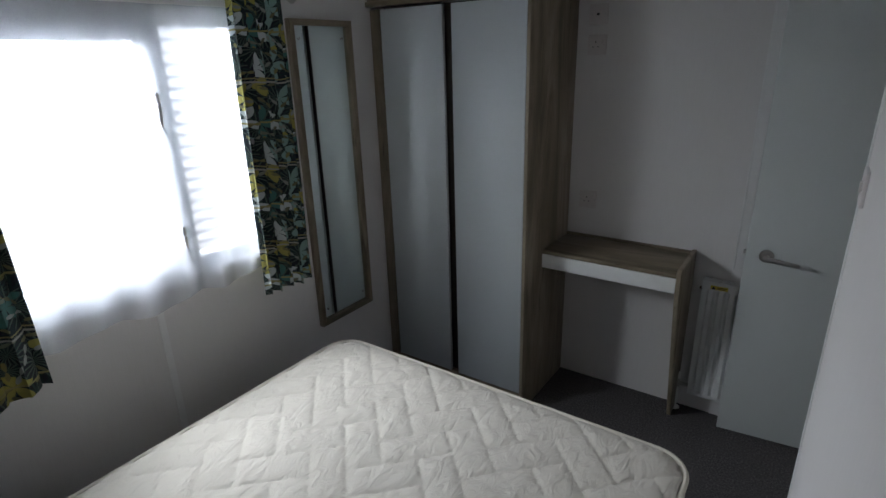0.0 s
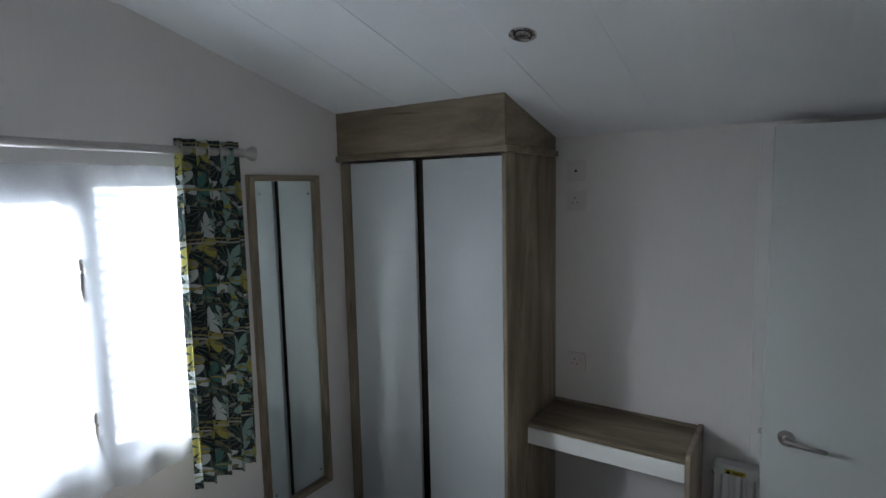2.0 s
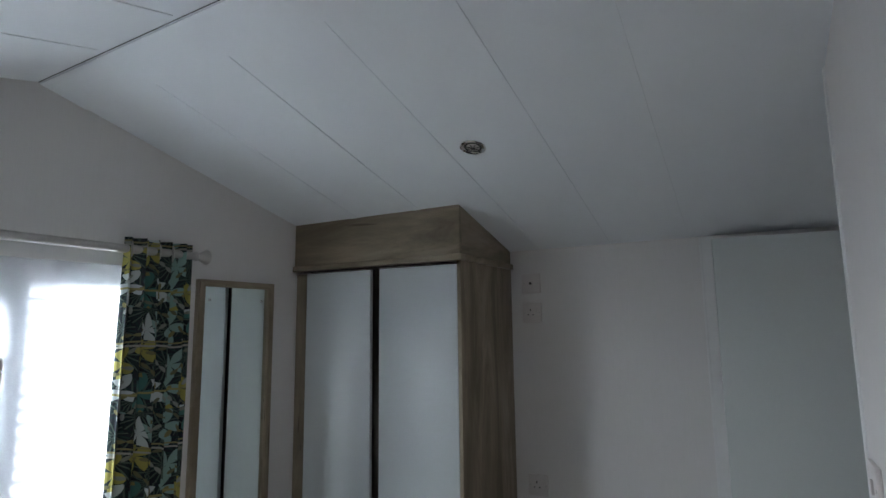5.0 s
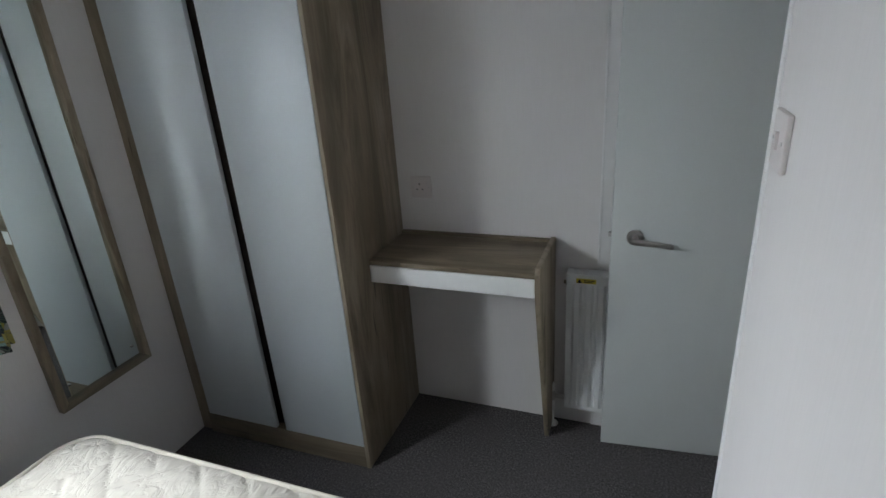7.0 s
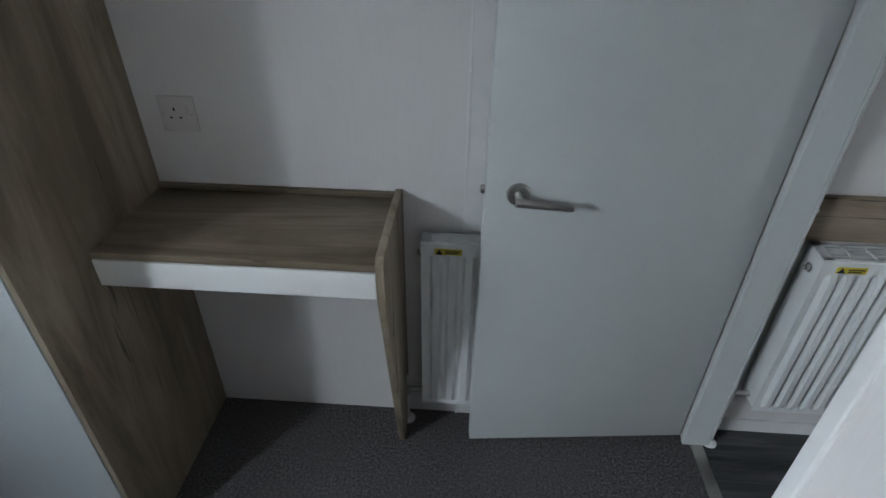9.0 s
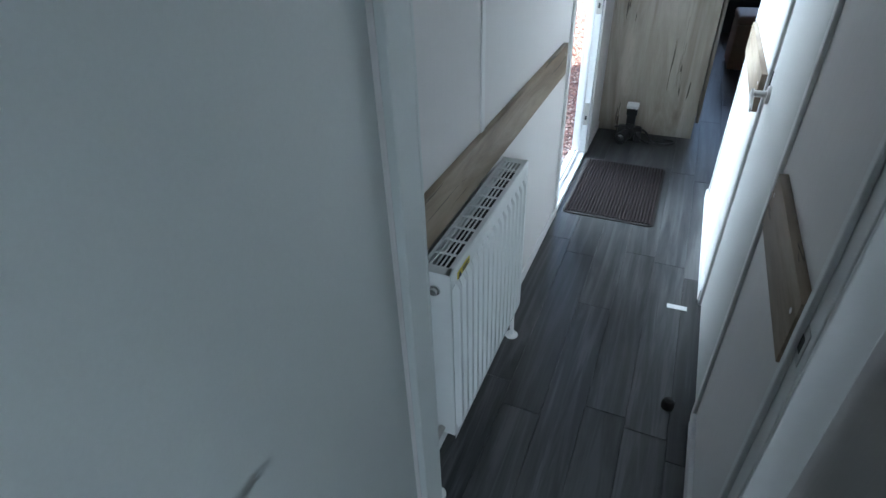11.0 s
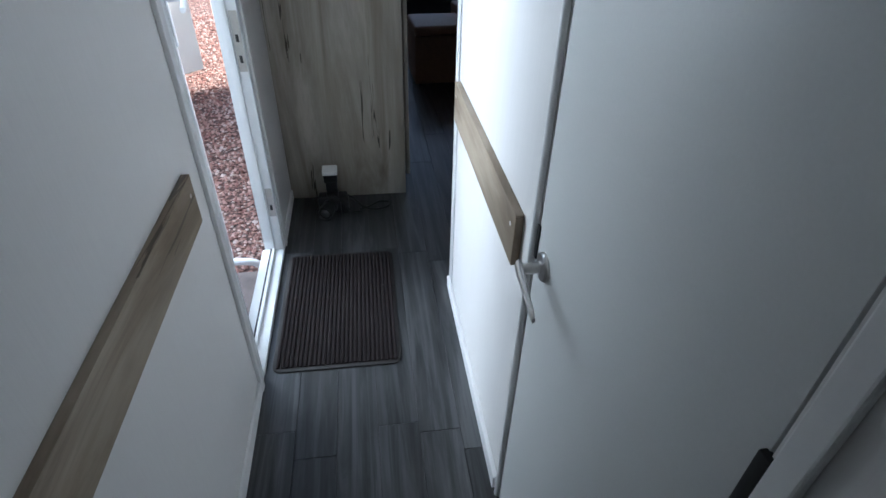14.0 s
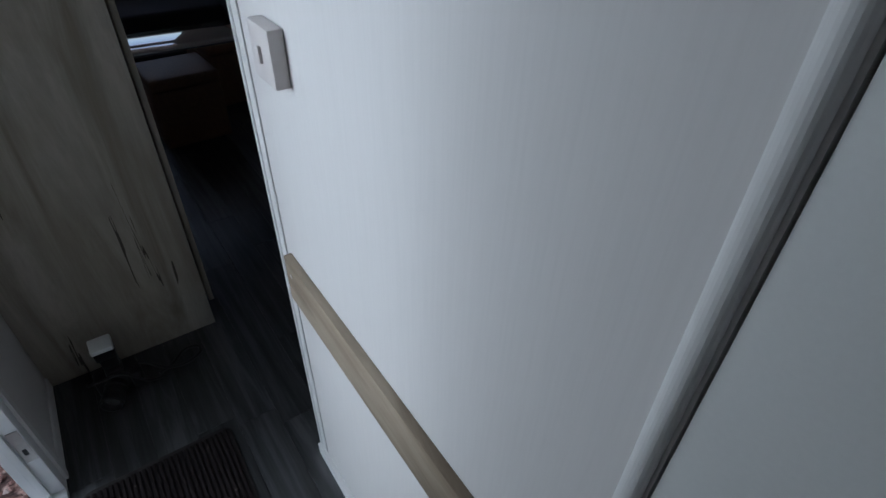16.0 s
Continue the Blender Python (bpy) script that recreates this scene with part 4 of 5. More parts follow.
def bed():
    X0, X1, Y0, Y1, ZT = 0.282, 1.692, -3.03, -1.09, 0.565
    base = thing("divan_base", "plain grey divan bed base on castors, standing on the carpet", "bed base", at=((X0 + X1) / 2, (Y0 + Y1) / 2, 0))
    part("box", boxes(((X0 + 0.03, Y0, 0.06), (X1 - 0.03, Y1 - 0.03, 0.36)), bevel=0.012), M_SOFA, base)
    for x in (X0 + 0.1, X1 - 0.1):
        for y in (Y0 + 0.1, Y1 - 0.12):
            b = bmesh.new()
            cyl(b, (x - 0.012, y, 0.03), (x + 0.012, y, 0.03), 0.03, n=18)
            cyl(b, (x, y, 0.03), (x, y, 0.065), 0.01)
            part("castor", b, M_BLACK, base)
    keep(base)
    m = thing("mattress", "bare cream mattress with herringbone quilting, without bedding, on the divan", "mattress", at=((X0 + X1) / 2, (Y0 + Y1) / 2, 0.36))
    # top: a fine grid with rounded plan corners
    bm = bmesh.new()
    R = 0.10
    nx, ny = 230, 260
    ya = -2.95
    rows = []
    cx, cy = (X0 + X1) / 2, (Y0 + Y1) / 2
    hx, hy = (X1 - X0) / 2 - 0.008, (Y1 - Y0) / 2 - 0.008
    for j in range(ny + 1):
        row = []
        for i in range(nx + 1):
            u, v = 2 * i / nx - 1, 2 * j / ny - 1
            x, y = u * hx, v * hy
            # pull the corners in to a round plan
            ex, ey = max(abs(x) - (hx - R), 0), max(abs(y) - (hy - R), 0)
            if ex > 0 and ey > 0:
                big = max(ex, ey)
                ln = math.hypot(ex, ey)
                s = big / ln
                x = math.copysign(hx - R + ex * s, x)
                y = math.copysign(hy - R + ey * s, y)
            edge = min(hx - abs(x), hy - abs(y))
            if ex > 0 and ey > 0:
                edge = R - max(ex, ey)
            fall = 0.018 * (1 - min(edge / 0.07, 1)) ** 2
            z = ZT - fall + quilt_height(x + 0.04, y) + 0.004 * noise.noise((x * 2.2, y * 2.2, 0)) + 0.0035 * abs(noise.noise((x * 13 + y * 4, y * 13, 2))) + 0.002 * noise.noise((x * 34, y * 34, 5))
            row.append(bm.verts.new((cx + x, cy + y, z)))
        rows.append(row)
    for j in range(ny):
        for i in range(nx):
            bm.faces.new((rows[j][i], rows[j][i + 1], rows[j + 1][i + 1], rows[j + 1][i]))
    part("quilted_top", bm, M_MATTRESS, m)

    def outline(r_off):
        pts = []
        for sx, sy, a0 in ((1, 1, 0), (-1, 1, 90), (-1, -1, 180), (1, -1, 270)):
            for k in range(9):
                a = radians(a0 + k * 90 / 8)
                pts.append((cx + sx * (hx + 0.008 - R) + (R + r_off) * math.cos(a), cy + sy * (hy + 0.008 - R) + (R + r_off) * math.sin(a)))
        return pts
    for z, nm in ((ZT - 0.022, "top_piping"), (0.385, "bottom_piping")):
        b = bmesh.new()
        o = outline(0.0)
        n = 8
        rings = []
        for i, p in enumerate(o):
            q0, q1 = Vector((*o[i - 1], 0)), Vector((*o[(i + 1) % len(o)], 0))
            side = (q1 - q0).normalized().cross(Vector((0, 0, 1)))
            rings.append([b.verts.new(Vector((*p, z)) + side * 0.0085 * math.cos(2 * math.pi * k / n) + Vector((0, 0, 0.0085 * math.sin(2 * math.pi * k / n)))) for k in range(n)])
        for i in range(len(rings)):
            u, v = rings[i], rings[(i + 1) % len(rings)]
            for k in range(n):
                b.faces.new((u[k], u[(k + 1) % n], v[(k + 1) % n], v[k]))
        part(nm, b, M_PIPING, m, "cream piped edge")
    b = bmesh.new()
    rings = []
    for z, off in ((0.362, -0.03), (0.368, -0.006), (0.385, -0.002), (0.43, 0.004), (0.50, 0.004), (ZT - 0.03, -0.002), (ZT - 0.02, -0.006)):
        rings.append([b.verts.new((x, y, z)) for x, y in outline(off)])
    for u, v in zip(rings, rings[1:]):
        for i in range(len(u)):
            b.faces.new((u[i], u[(i + 1) % len(u)], v[(i + 1) % len(u)], v[i]))
    b.faces.new(rings[0])
    part("side_border", b, M_PIPING, m, "plain cream side border")
    keep(m)


def downlight(x, y, group="ceiling downlights"):
    z = ceil_z(y)
    n = Vector((0, -SLOPE, -1)).normalized() if y > RIDGE else Vector((0, SLOPE, -1)).normalized()
    d = thing("ceiling_downlight", "round chrome ceiling downlight, switched off, set in the sloping ceiling", "downlight", group, (x, y, z))
    b = bmesh.new()
    lathe(b, (x, y, z), n, [(0.0, 0.040), (0.003, 0.040), (0.005, 0.036), (0.003, 0.029), (0.0012, 0.027)], 32)
    part("bezel", b, M_CHROME, d)
    b = bmesh.new()
    lathe(b, Vector((x, y, z)), n, [(0.0006, 0.0), (0.0014, 0.027), (0.0016, 0.027)], 32)
    part("recess", b, M_BLACK, d, "dark lamp recess")
    b = bmesh.new()
    lathe(b, Vector((x, y, z)) + n * 0.0018, n, [(0.0, 0.021), (0.002, 0.019), (0.003, 0.010), (0.0034, 0.0)], 24)
    part("lamp_face", b, M_STEEL, d)
    for k in range(4):
        a = k * 0.785
        c = Vector((x, y, z)) + n * 0.0052
        dirv = Vector((math.cos(a), math.sin(a), 0))
        dirv = (dirv - n * dirv.dot(n)).normalized()
        b = bmesh.new()
        cyl(b, c - dirv * 0.02, c + dirv * 0.02, 0.0012, n=6)
        part("grille_bar", b, M_BLACK, d)
    keep(d)


def rail():
    r = thing("curtain_pole", "brushed nickel curtain pole with a flared finial, over the window", "curtain pole", at=(0.085, -1.75, 1.915))
    b = bmesh.new()
    cyl(b, (0.085, -2.62, 1.915), (0.085, -1.062, 1.915), 0.0135, n=20)
    part("pole", b, M_STEEL, r)
    for y, s in ((-1.062, 1), (-2.62, -1)):
        b = bmesh.new()
        lathe(b, (0.085, y, 1.915), (0, s, 0), [(0, 0.015), (0.012, 0.017), (0.018, 0.012), (0.03, 0.016), (0.05, 0.026), (0.056, 0.027), (0.058, 0.022), (0.05, 0.0)], 24)
        part("finial", b, M_STEEL, r)
    for y in (-1.075, -2.55):
        b = bmesh.new()
        cyl(b, (0.0, y, 1.915), (0.085, y, 1.915), 0.007, n=14)
        lathe(b, (0, y, 1.915), (1, 0, 0), [(0, 0.022), (0.005, 0.021), (0.007, 0.01), (0.008, 0)], 20)
        part("bracket", b, M_STEEL, r)
    keep(r)


wardrobe()
desk()
socket(0.996, 0.939, "plug")
socket(1.712, 0.936, "plug")
socket(1.840, 0.935, "tv")
light_switch()
mirror()
bedroom_door()
radiator("radiator_bedroom", 1.512, 1.76, 0.11, 0.705, -0.012, -0.062, "white fluted panel radiator behind the bedroom door", flutes=0.04)
window()
rail()
curtain(-1.300, -1.068, 3, 0.785, "jungle-print curtain drawn back beside the mirror")
curtain(-2.50, -2.105, 8, 0.79, "jungle-print curtain drawn back at the far end of the window")
net = tagged(finish("net_curtain", cloth(-2.5, -1.215, 0.035, 9, 0.011, 0.875, 1.865, seed=5, hem=0.012), M_NET, True),
             "sheer white net curtain across the bedroom window", "net curtain")
bed()
downlight(1.068, -0.828)
structure("wall_bead", boxes(((1.614, -0.004, 0), (1.664, 0, 1.985)), ((1.614, -0.0065, 0), (1.622, -0.003, 1.98)), bevel=0.0008), M_TRIM, "flat white cover strip on the wall joint", "trim")
structure("corner_bead", boxes(((X_SW - 0.004, Y_COR - 0.018, 0), (X_SW + 0.018, Y_COR + 0.004, 2.27)), bevel=0.0035), M_TRIM, "white corner bead at the end of the wall", "trim")
structure("wall_bead", boxes(((-0.002, -1.715, 0), (0.003, -1.69, 0.92)), bevel=0.001), M_TRIM, "thin white cover strip under the window", "trim")


# ---- bedroom doorway ----
def casing(name, specs, label, material=M_TRIM):
    structure(name, boxes(*specs, bevel=0.0025), material, label, "trim")


casing("door_lining", (((X_P0 - 0.004, Y_HALL - 0.005, 0), (X_P1 + 0.004, Y_HALL + 0.014, DOOR_TOP + 0.01)),), "pale painted lining of the bedroom doorway")
casing("door_lining", (((X_P0 - 0.004, DOOR_Y0, 0), (X_P1 + 0.004, DOOR_Y0 + 0.018, DOOR_TOP)),), "pale aqua lining on the hinge side of the bedroom doorway", M_DOOR)
casing("door_lining", (((X_P0 - 0.004, Y_HALL + 0.014, DOOR_TOP - 0.008), (X_P1 + 0.004, DOOR_Y0, DOOR_TOP + 0.01)),), "pale painted lining of the bedroom doorway")
casing("door_stop", (((X_P1 - 0.03, Y_HALL + 0.014, 0), (X_P1 - 0.012, Y_HALL + 0.024, DOOR_TOP - 0.01)),), "narrow stop strip in the doorway")
# thin dark strip, painted as the shadow between lining and hall wall
structure("lining_gap", boxes(((X_P1 + 0.0045, Y_HALL + 0.0005, 0), (X_P1 + 0.008, Y_HALL + 0.006, DOOR_TOP))), M_GAP_SHADE, "dark strip painted as the shadow gap at the doorway lining", "trim")
casing("architrave", (((X_P1 + 0.004, DOOR_Y0 + 0.0, 0), (X_P1 + 0.014, DOOR_Y0 + 0.05, DOOR_TOP + 0.03)),), "pale aqua architrave on the hall side", M_DOOR)
casing("architrave", (((X_P0 - 0.014, Y_HALL - 0.045, 0), (X_P0 - 0.004, Y_HALL + 0.012, DOOR_TOP + 0.03)),), "pale architrave on the bedroom side")
sp = thing("strike_plate", "brass-toned latch strike plate on the door lining", "strike plate", at=(2.37, Y_HALL + 0.014, 0.845))
part("plate", boxes(((2.348, Y_HALL + 0.014, 0.815), (2.384, Y_HALL + 0.0158, 0.875)), bevel=0.0006), M_STEEL, sp)
part("latch_hole", boxes(((2.358, Y_HALL + 0.0158, 0.832), (2.373, Y_HALL + 0.0166, 0.858))), M_BLACK, sp)
keep(sp)
structure("threshold_bar", boxes(((X_P0 + 0.02, Y_HALL + 0.014, -0.004), (X_P0 + 0.058, DOOR_Y0, 0.004)), bevel=0.002), M_STEEL, "metal bar between carpet and planks", "trim")


# ---- hall ----
radiator("radiator_hall", 2.470, 3.045, 0.200, 0.730, -0.022, -0.096, "white fluted panel radiator under the wooden rail in the hall", flutes=0.035)


def dado(x0, x1, y, s, label, z=0.72):
    d = thing("dado_rail", label, "dado rail", "dado rails", ((x0 + x1) / 2, y, z))
    part("board", boxes(((x0, min(y, y + s * 0.018), z), (x1, max(y, y + s * 0.018), z + 0.12)), bevel=0.0015), M_DADO, d)
    for x in (x0 + 0.03, x1 - 0.03):
        b = bmesh.new()
        yy = y + s * 0.018
        cyl(b, (x, yy - 0.0005, z + 0.083), (x, yy + s * 0.0012, z + 0.083), 0.005, n=12)
        part("screw_cap", b, M_SOCKET, d)
    keep(d)


dado(2.425, 3.850, 0.0, -1, "pale oak-effect dado board over the hall radiator", 0.736)
dado(2.425, 2.872, Y_HALL, 1, "pale oak-effect dado board beside the store door", 0.750)
dado(3.598, 4.345, Y_HALL, 1, "pale oak-effect dado board by the hall control switch", 0.745)
structure("wall_bead", boxes(((2.903, -0.005, 0.856), (2.927, 0, 1.989)), ((2.903, -0.005, 0.06), (2.927, 0, 0.736)), bevel=0.0015), M_TRIM, "white cover strip on the hall wall joint", "trim")
for lo, hi in (((X_P1 + 0.014, -0.008, -0.004), (X_D0 - 0.01, 0, 0.05)), ((X_D1 + 0.01, -0.008, -0.004), (X_CAB, 0, 0.05)),
               ((X_P1 + 0.002, Y_HALL, -0.004), (R_D0 - 0.040, Y_HALL + 0.013, 0.05)), ((R_D1 + 0.030, Y_HALL, -0.004), (4.42, Y_HALL + 0.013, 0.05))):
    structure("baseboard", boxes((lo, hi), bevel=0.002), M_TRIM, "low white skirting along the hall floor", "baseboard")

hd = thing("door_store", "plain off-white flush door in the hall, shut, with a nickel lever handle", "door", at=(R_D0, Y_HALL, 0))
hd["kind"] = "structure"
part("leaf", boxes(((R_D0 + 0.004, Y_HALL - 0.036, 0.006), (R_D1 - 0.002, Y_HALL - 0.001, 1.953)), bevel=0.001), M_HDOOR, hd)
lever("door_handle", hd, (3.462, Y_HALL - 0.001, 0.846), (0, 1, 0), (-1, 0, 0))
for z in (0.14, 0.985, 1.75):
    part("hinge", boxes(((R_D0 - 0.006, Y_HALL - 0.004, z), (R_D0 + 0.008, Y_HALL + 0.006, z + 0.075)), bevel=0.002), M_BLACK, hd, "black butt hinge")
part("latch_plate", boxes(((R_D1 - 0.008, Y_HALL - 0.003, 0.83), (R_D1 + 0.004, Y_HALL + 0.002, 0.90)), bevel=0.001), M_BLACK, hd, "black latch plate")
keep(hd)
casing("door_trim", (((R_D0 - 0.034, Y_HALL, 0), (R_D0 - 0.008, Y_HALL + 0.010, 1.98)),), "white trim beside the store door")
bead = [(R_D1 + 0.013 - 0.010 * math.cos(radians(15 * k)), Y_HALL + 0.001 + 0.009 * math.sin(radians(15 * k))) for k in range(13)]
structure("door_trim", prism(bead, "z", 0, 1.98), M_TRIM, "white half-round trim beside the store door", "trim")
casing("corner_bead", (((4.412, Y_HALL - 0.02, 0), (4.424, Y_HALL + 0.004, 2.155)),), "white corner bead at the end of the hall")
casing("corner_bead", (((4.37, Y_HALL, 0.05), (4.40, Y_HALL + 0.004, 2.155)),), "white corner bead at the end of the hall")

th = thing("hall_control_switch", "white rectangular control switch on the hall wall", "switch", at=(4.19, Y_HALL, 1.345))
part("plate", boxes(((4.178, Y_HALL, 1.282), (4.258, Y_HALL + 0.024, 1.366)), bevel=0.003), M_SOCKET, th)
part("rocker", boxes(((4.213, Y_HALL + 0.024, 1.312), (4.222, Y_HALL + 0.029, 1.336)), bevel=0.001), M_SOCKET, th)
keep(th)

# tall kitchen cabinet end
cb = thing("tall_cabinet", "tall bleached-oak cabinet end standing on the plank floor past the entrance", "cabinet", at=(5.47, -0.27, 0))
part("end_panel", boxes(((5.175, -0.573, -0.002), (5.193, -0.002, 2.02)), bevel=0.001), M_PALE, cb)
part("carcass", boxes(((5.194, -0.561, 0.09), (5.80, -0.002, 2.0))), M_PALE, cb)
part("plinth", boxes(((5.195, -0.526, -0.003), (5.80, -0.03, 0.088))), M_DARK, cb, "dark recessed plinth")
part("door", boxes(((5.199, -0.598, 0.095), (5.79, -0.580, 2.0)), bevel=0.0015), M_PALE, cb)
keep(cb)


def doormat():
    m = thing("door_mat", "dark ribbed rubber-edged door mat on the plank floor at the entrance", "door mat", at=(4.38, -0.22, 0))
    x0, x1, y0, y1 = 4.028, 4.678, -0.466, -0.030
    r = 0.03

    def rounded(x0, x1, y0, y1, r):
        pts = []
        for cx, cy, a0 in ((x1 - r, y1 - r, 0), (x0 + r, y1 - r, 90), (x0 + r, y0 + r, 180), (x1 - r, y0 + r, 270)):
            pts += [(cx + r * math.cos(radians(a0 + k * 22.5)), cy + r * math.sin(radians(a0 + k * 22.5))) for k in range(5)]
        return pts
    part("border", prism(rounded(x0, x1, y0, y1, r), "z", 0.0, 0.005, 0.001), M_RUBBER, m, "dark rubber border")
    n = 27
    for k in range(n):
        y = y0 + 0.018 + (y1 - y0 - 0.036) * k / (n - 1)
        b = boxes(((x0 + 0.016, y - 0.0052, 0.004), (x1 - 0.016, y + 0.0052, 0.0115)), bevel=0.0025)
        part("rib", b, M_MAT, m)
    keep(m)
    m.rotation_euler = (0, 0, radians(-0.5))


doormat()
b = boxes(((3.458, -0.642, 0.0004), (3.483, -0.570, 0.0012)))
pp = thing("paper_slip", "small white slip of paper lying on the plank floor", "paper", at=(3.50, -0.603, 0))
part("sheet", b, M_PAPER, pp)
pp.rotation_euler = (0, 0, radians(2))
keep(pp)
ds = thing("door_stop", "small dark brown rubber door stop on the hall floor", "door stop", at=(2.985, -0.61, 0))
part("knob", lathe(bmesh.new(), (2.962, -0.612, 0.0), (0, 0, 1), [(0, 0.019), (0.008, 0.020), (0.022, 0.019), (0.03, 0.014), (0.034, 0.0)], 20), M_RUBBER, ds)
keep(ds)


def dslr():
    c = thing("photo_camera", "black photo camera with a mounted flash on the plank floor", "camera", at=(5.02, -0.16, 0))
    cx, cy = 5.050, -0.212
    part("body", boxes(((cx - 0.035, cy - 0.07, 0.0), (cx + 0.035, cy + 0.07, 0.085)), bevel=0.012), M_BLACK, c)
    part("grip", boxes(((cx - 0.055, cy - 0.075, 0.004), (cx + 0.01, cy - 0.035, 0.082)), bevel=0.012), M_BLACK, c)
    part("prism_hump", boxes(((cx - 0.035, cy - 0.028, 0.08), (cx + 0.03, cy + 0.028, 0.108)), bevel=0.010), M_BLACK, c)
    b = bmesh.new()
    lathe(b, (cx - 0.033, cy + 0.012, 0.043), (-1, 0.35, 0), [(0, 0.036), (0.02, 0.036), (0.022, 0.033), (0.05, 0.034), (0.052, 0.036), (0.085, 0.037), (0.087, 0.032), (0.075, 0.028)], 28)
    part("lens", b, M_BLACK, c)
    b = bmesh.new()
    lathe(b, (cx - 0.033 - 0.07, cy + 0.012 + 0.0245, 0.043), (-1, 0.35, 0), [(0.0, 0.027), (0.002, 0.015), (0.003, 0.0)], 20)
    part("front_glass", b, M_CHROME, c, "shiny front lens glass")
    part("flash_body", boxes(((cx - 0.022, cy - 0.026, 0.11), (cx + 0.026, cy + 0.026, 0.165)), bevel=0.006), M_BLACK, c)
    head = prism([(cx - 0.035, 0.165), (cx + 0.02, 0.165), (cx + 0.012, 0.215), (cx - 0.045, 0.208)], "y", cy - 0.031, cy + 0.031, 0.005)
    part("flash_head", head, M_BLACK, c)
    cap = prism([(cx - 0.046, 0.209), (cx + 0.013, 0.216), (cx + 0.010, 0.238), (cx - 0.050, 0.230)], "y", cy - 0.034, cy + 0.034, 0.005)
    part("flash_diffuser", cap, M_WHITE, c, "white translucent flash diffuser")
    b = bmesh.new()
    tube(b, [(cx, cy - 0.07, 0.075), (cx - 0.01, cy - 0.10, 0.06), (cx - 0.02, cy - 0.14, 0.02), (cx - 0.03, cy - 0.20, 0.006), (cx - 0.01, cy - 0.26, 0.006),
             (cx + 0.03, cy - 0.27, 0.006), (cx + 0.04, cy - 0.22, 0.006), (cx - 0.01, cy - 0.17, 0.012), (cx - 0.03, cy - 0.12, 0.01)], 0.006, 8)
    part("strap", b, M_BLACK, c)
    b = bmesh.new()
    tube(b, [(cx, cy + 0.07, 0.075), (cx - 0.03, cy + 0.085, 0.085), (cx - 0.05, cy + 0.04, 0.10), (cx - 0.045, cy - 0.02, 0.09), (cx - 0.06, cy - 0.08, 0.03), (cx - 0.05, cy - 0.13, 0.008)], 0.005, 8)
    part("strap", b, M_BLACK, c)
    keep(c)


dslr()


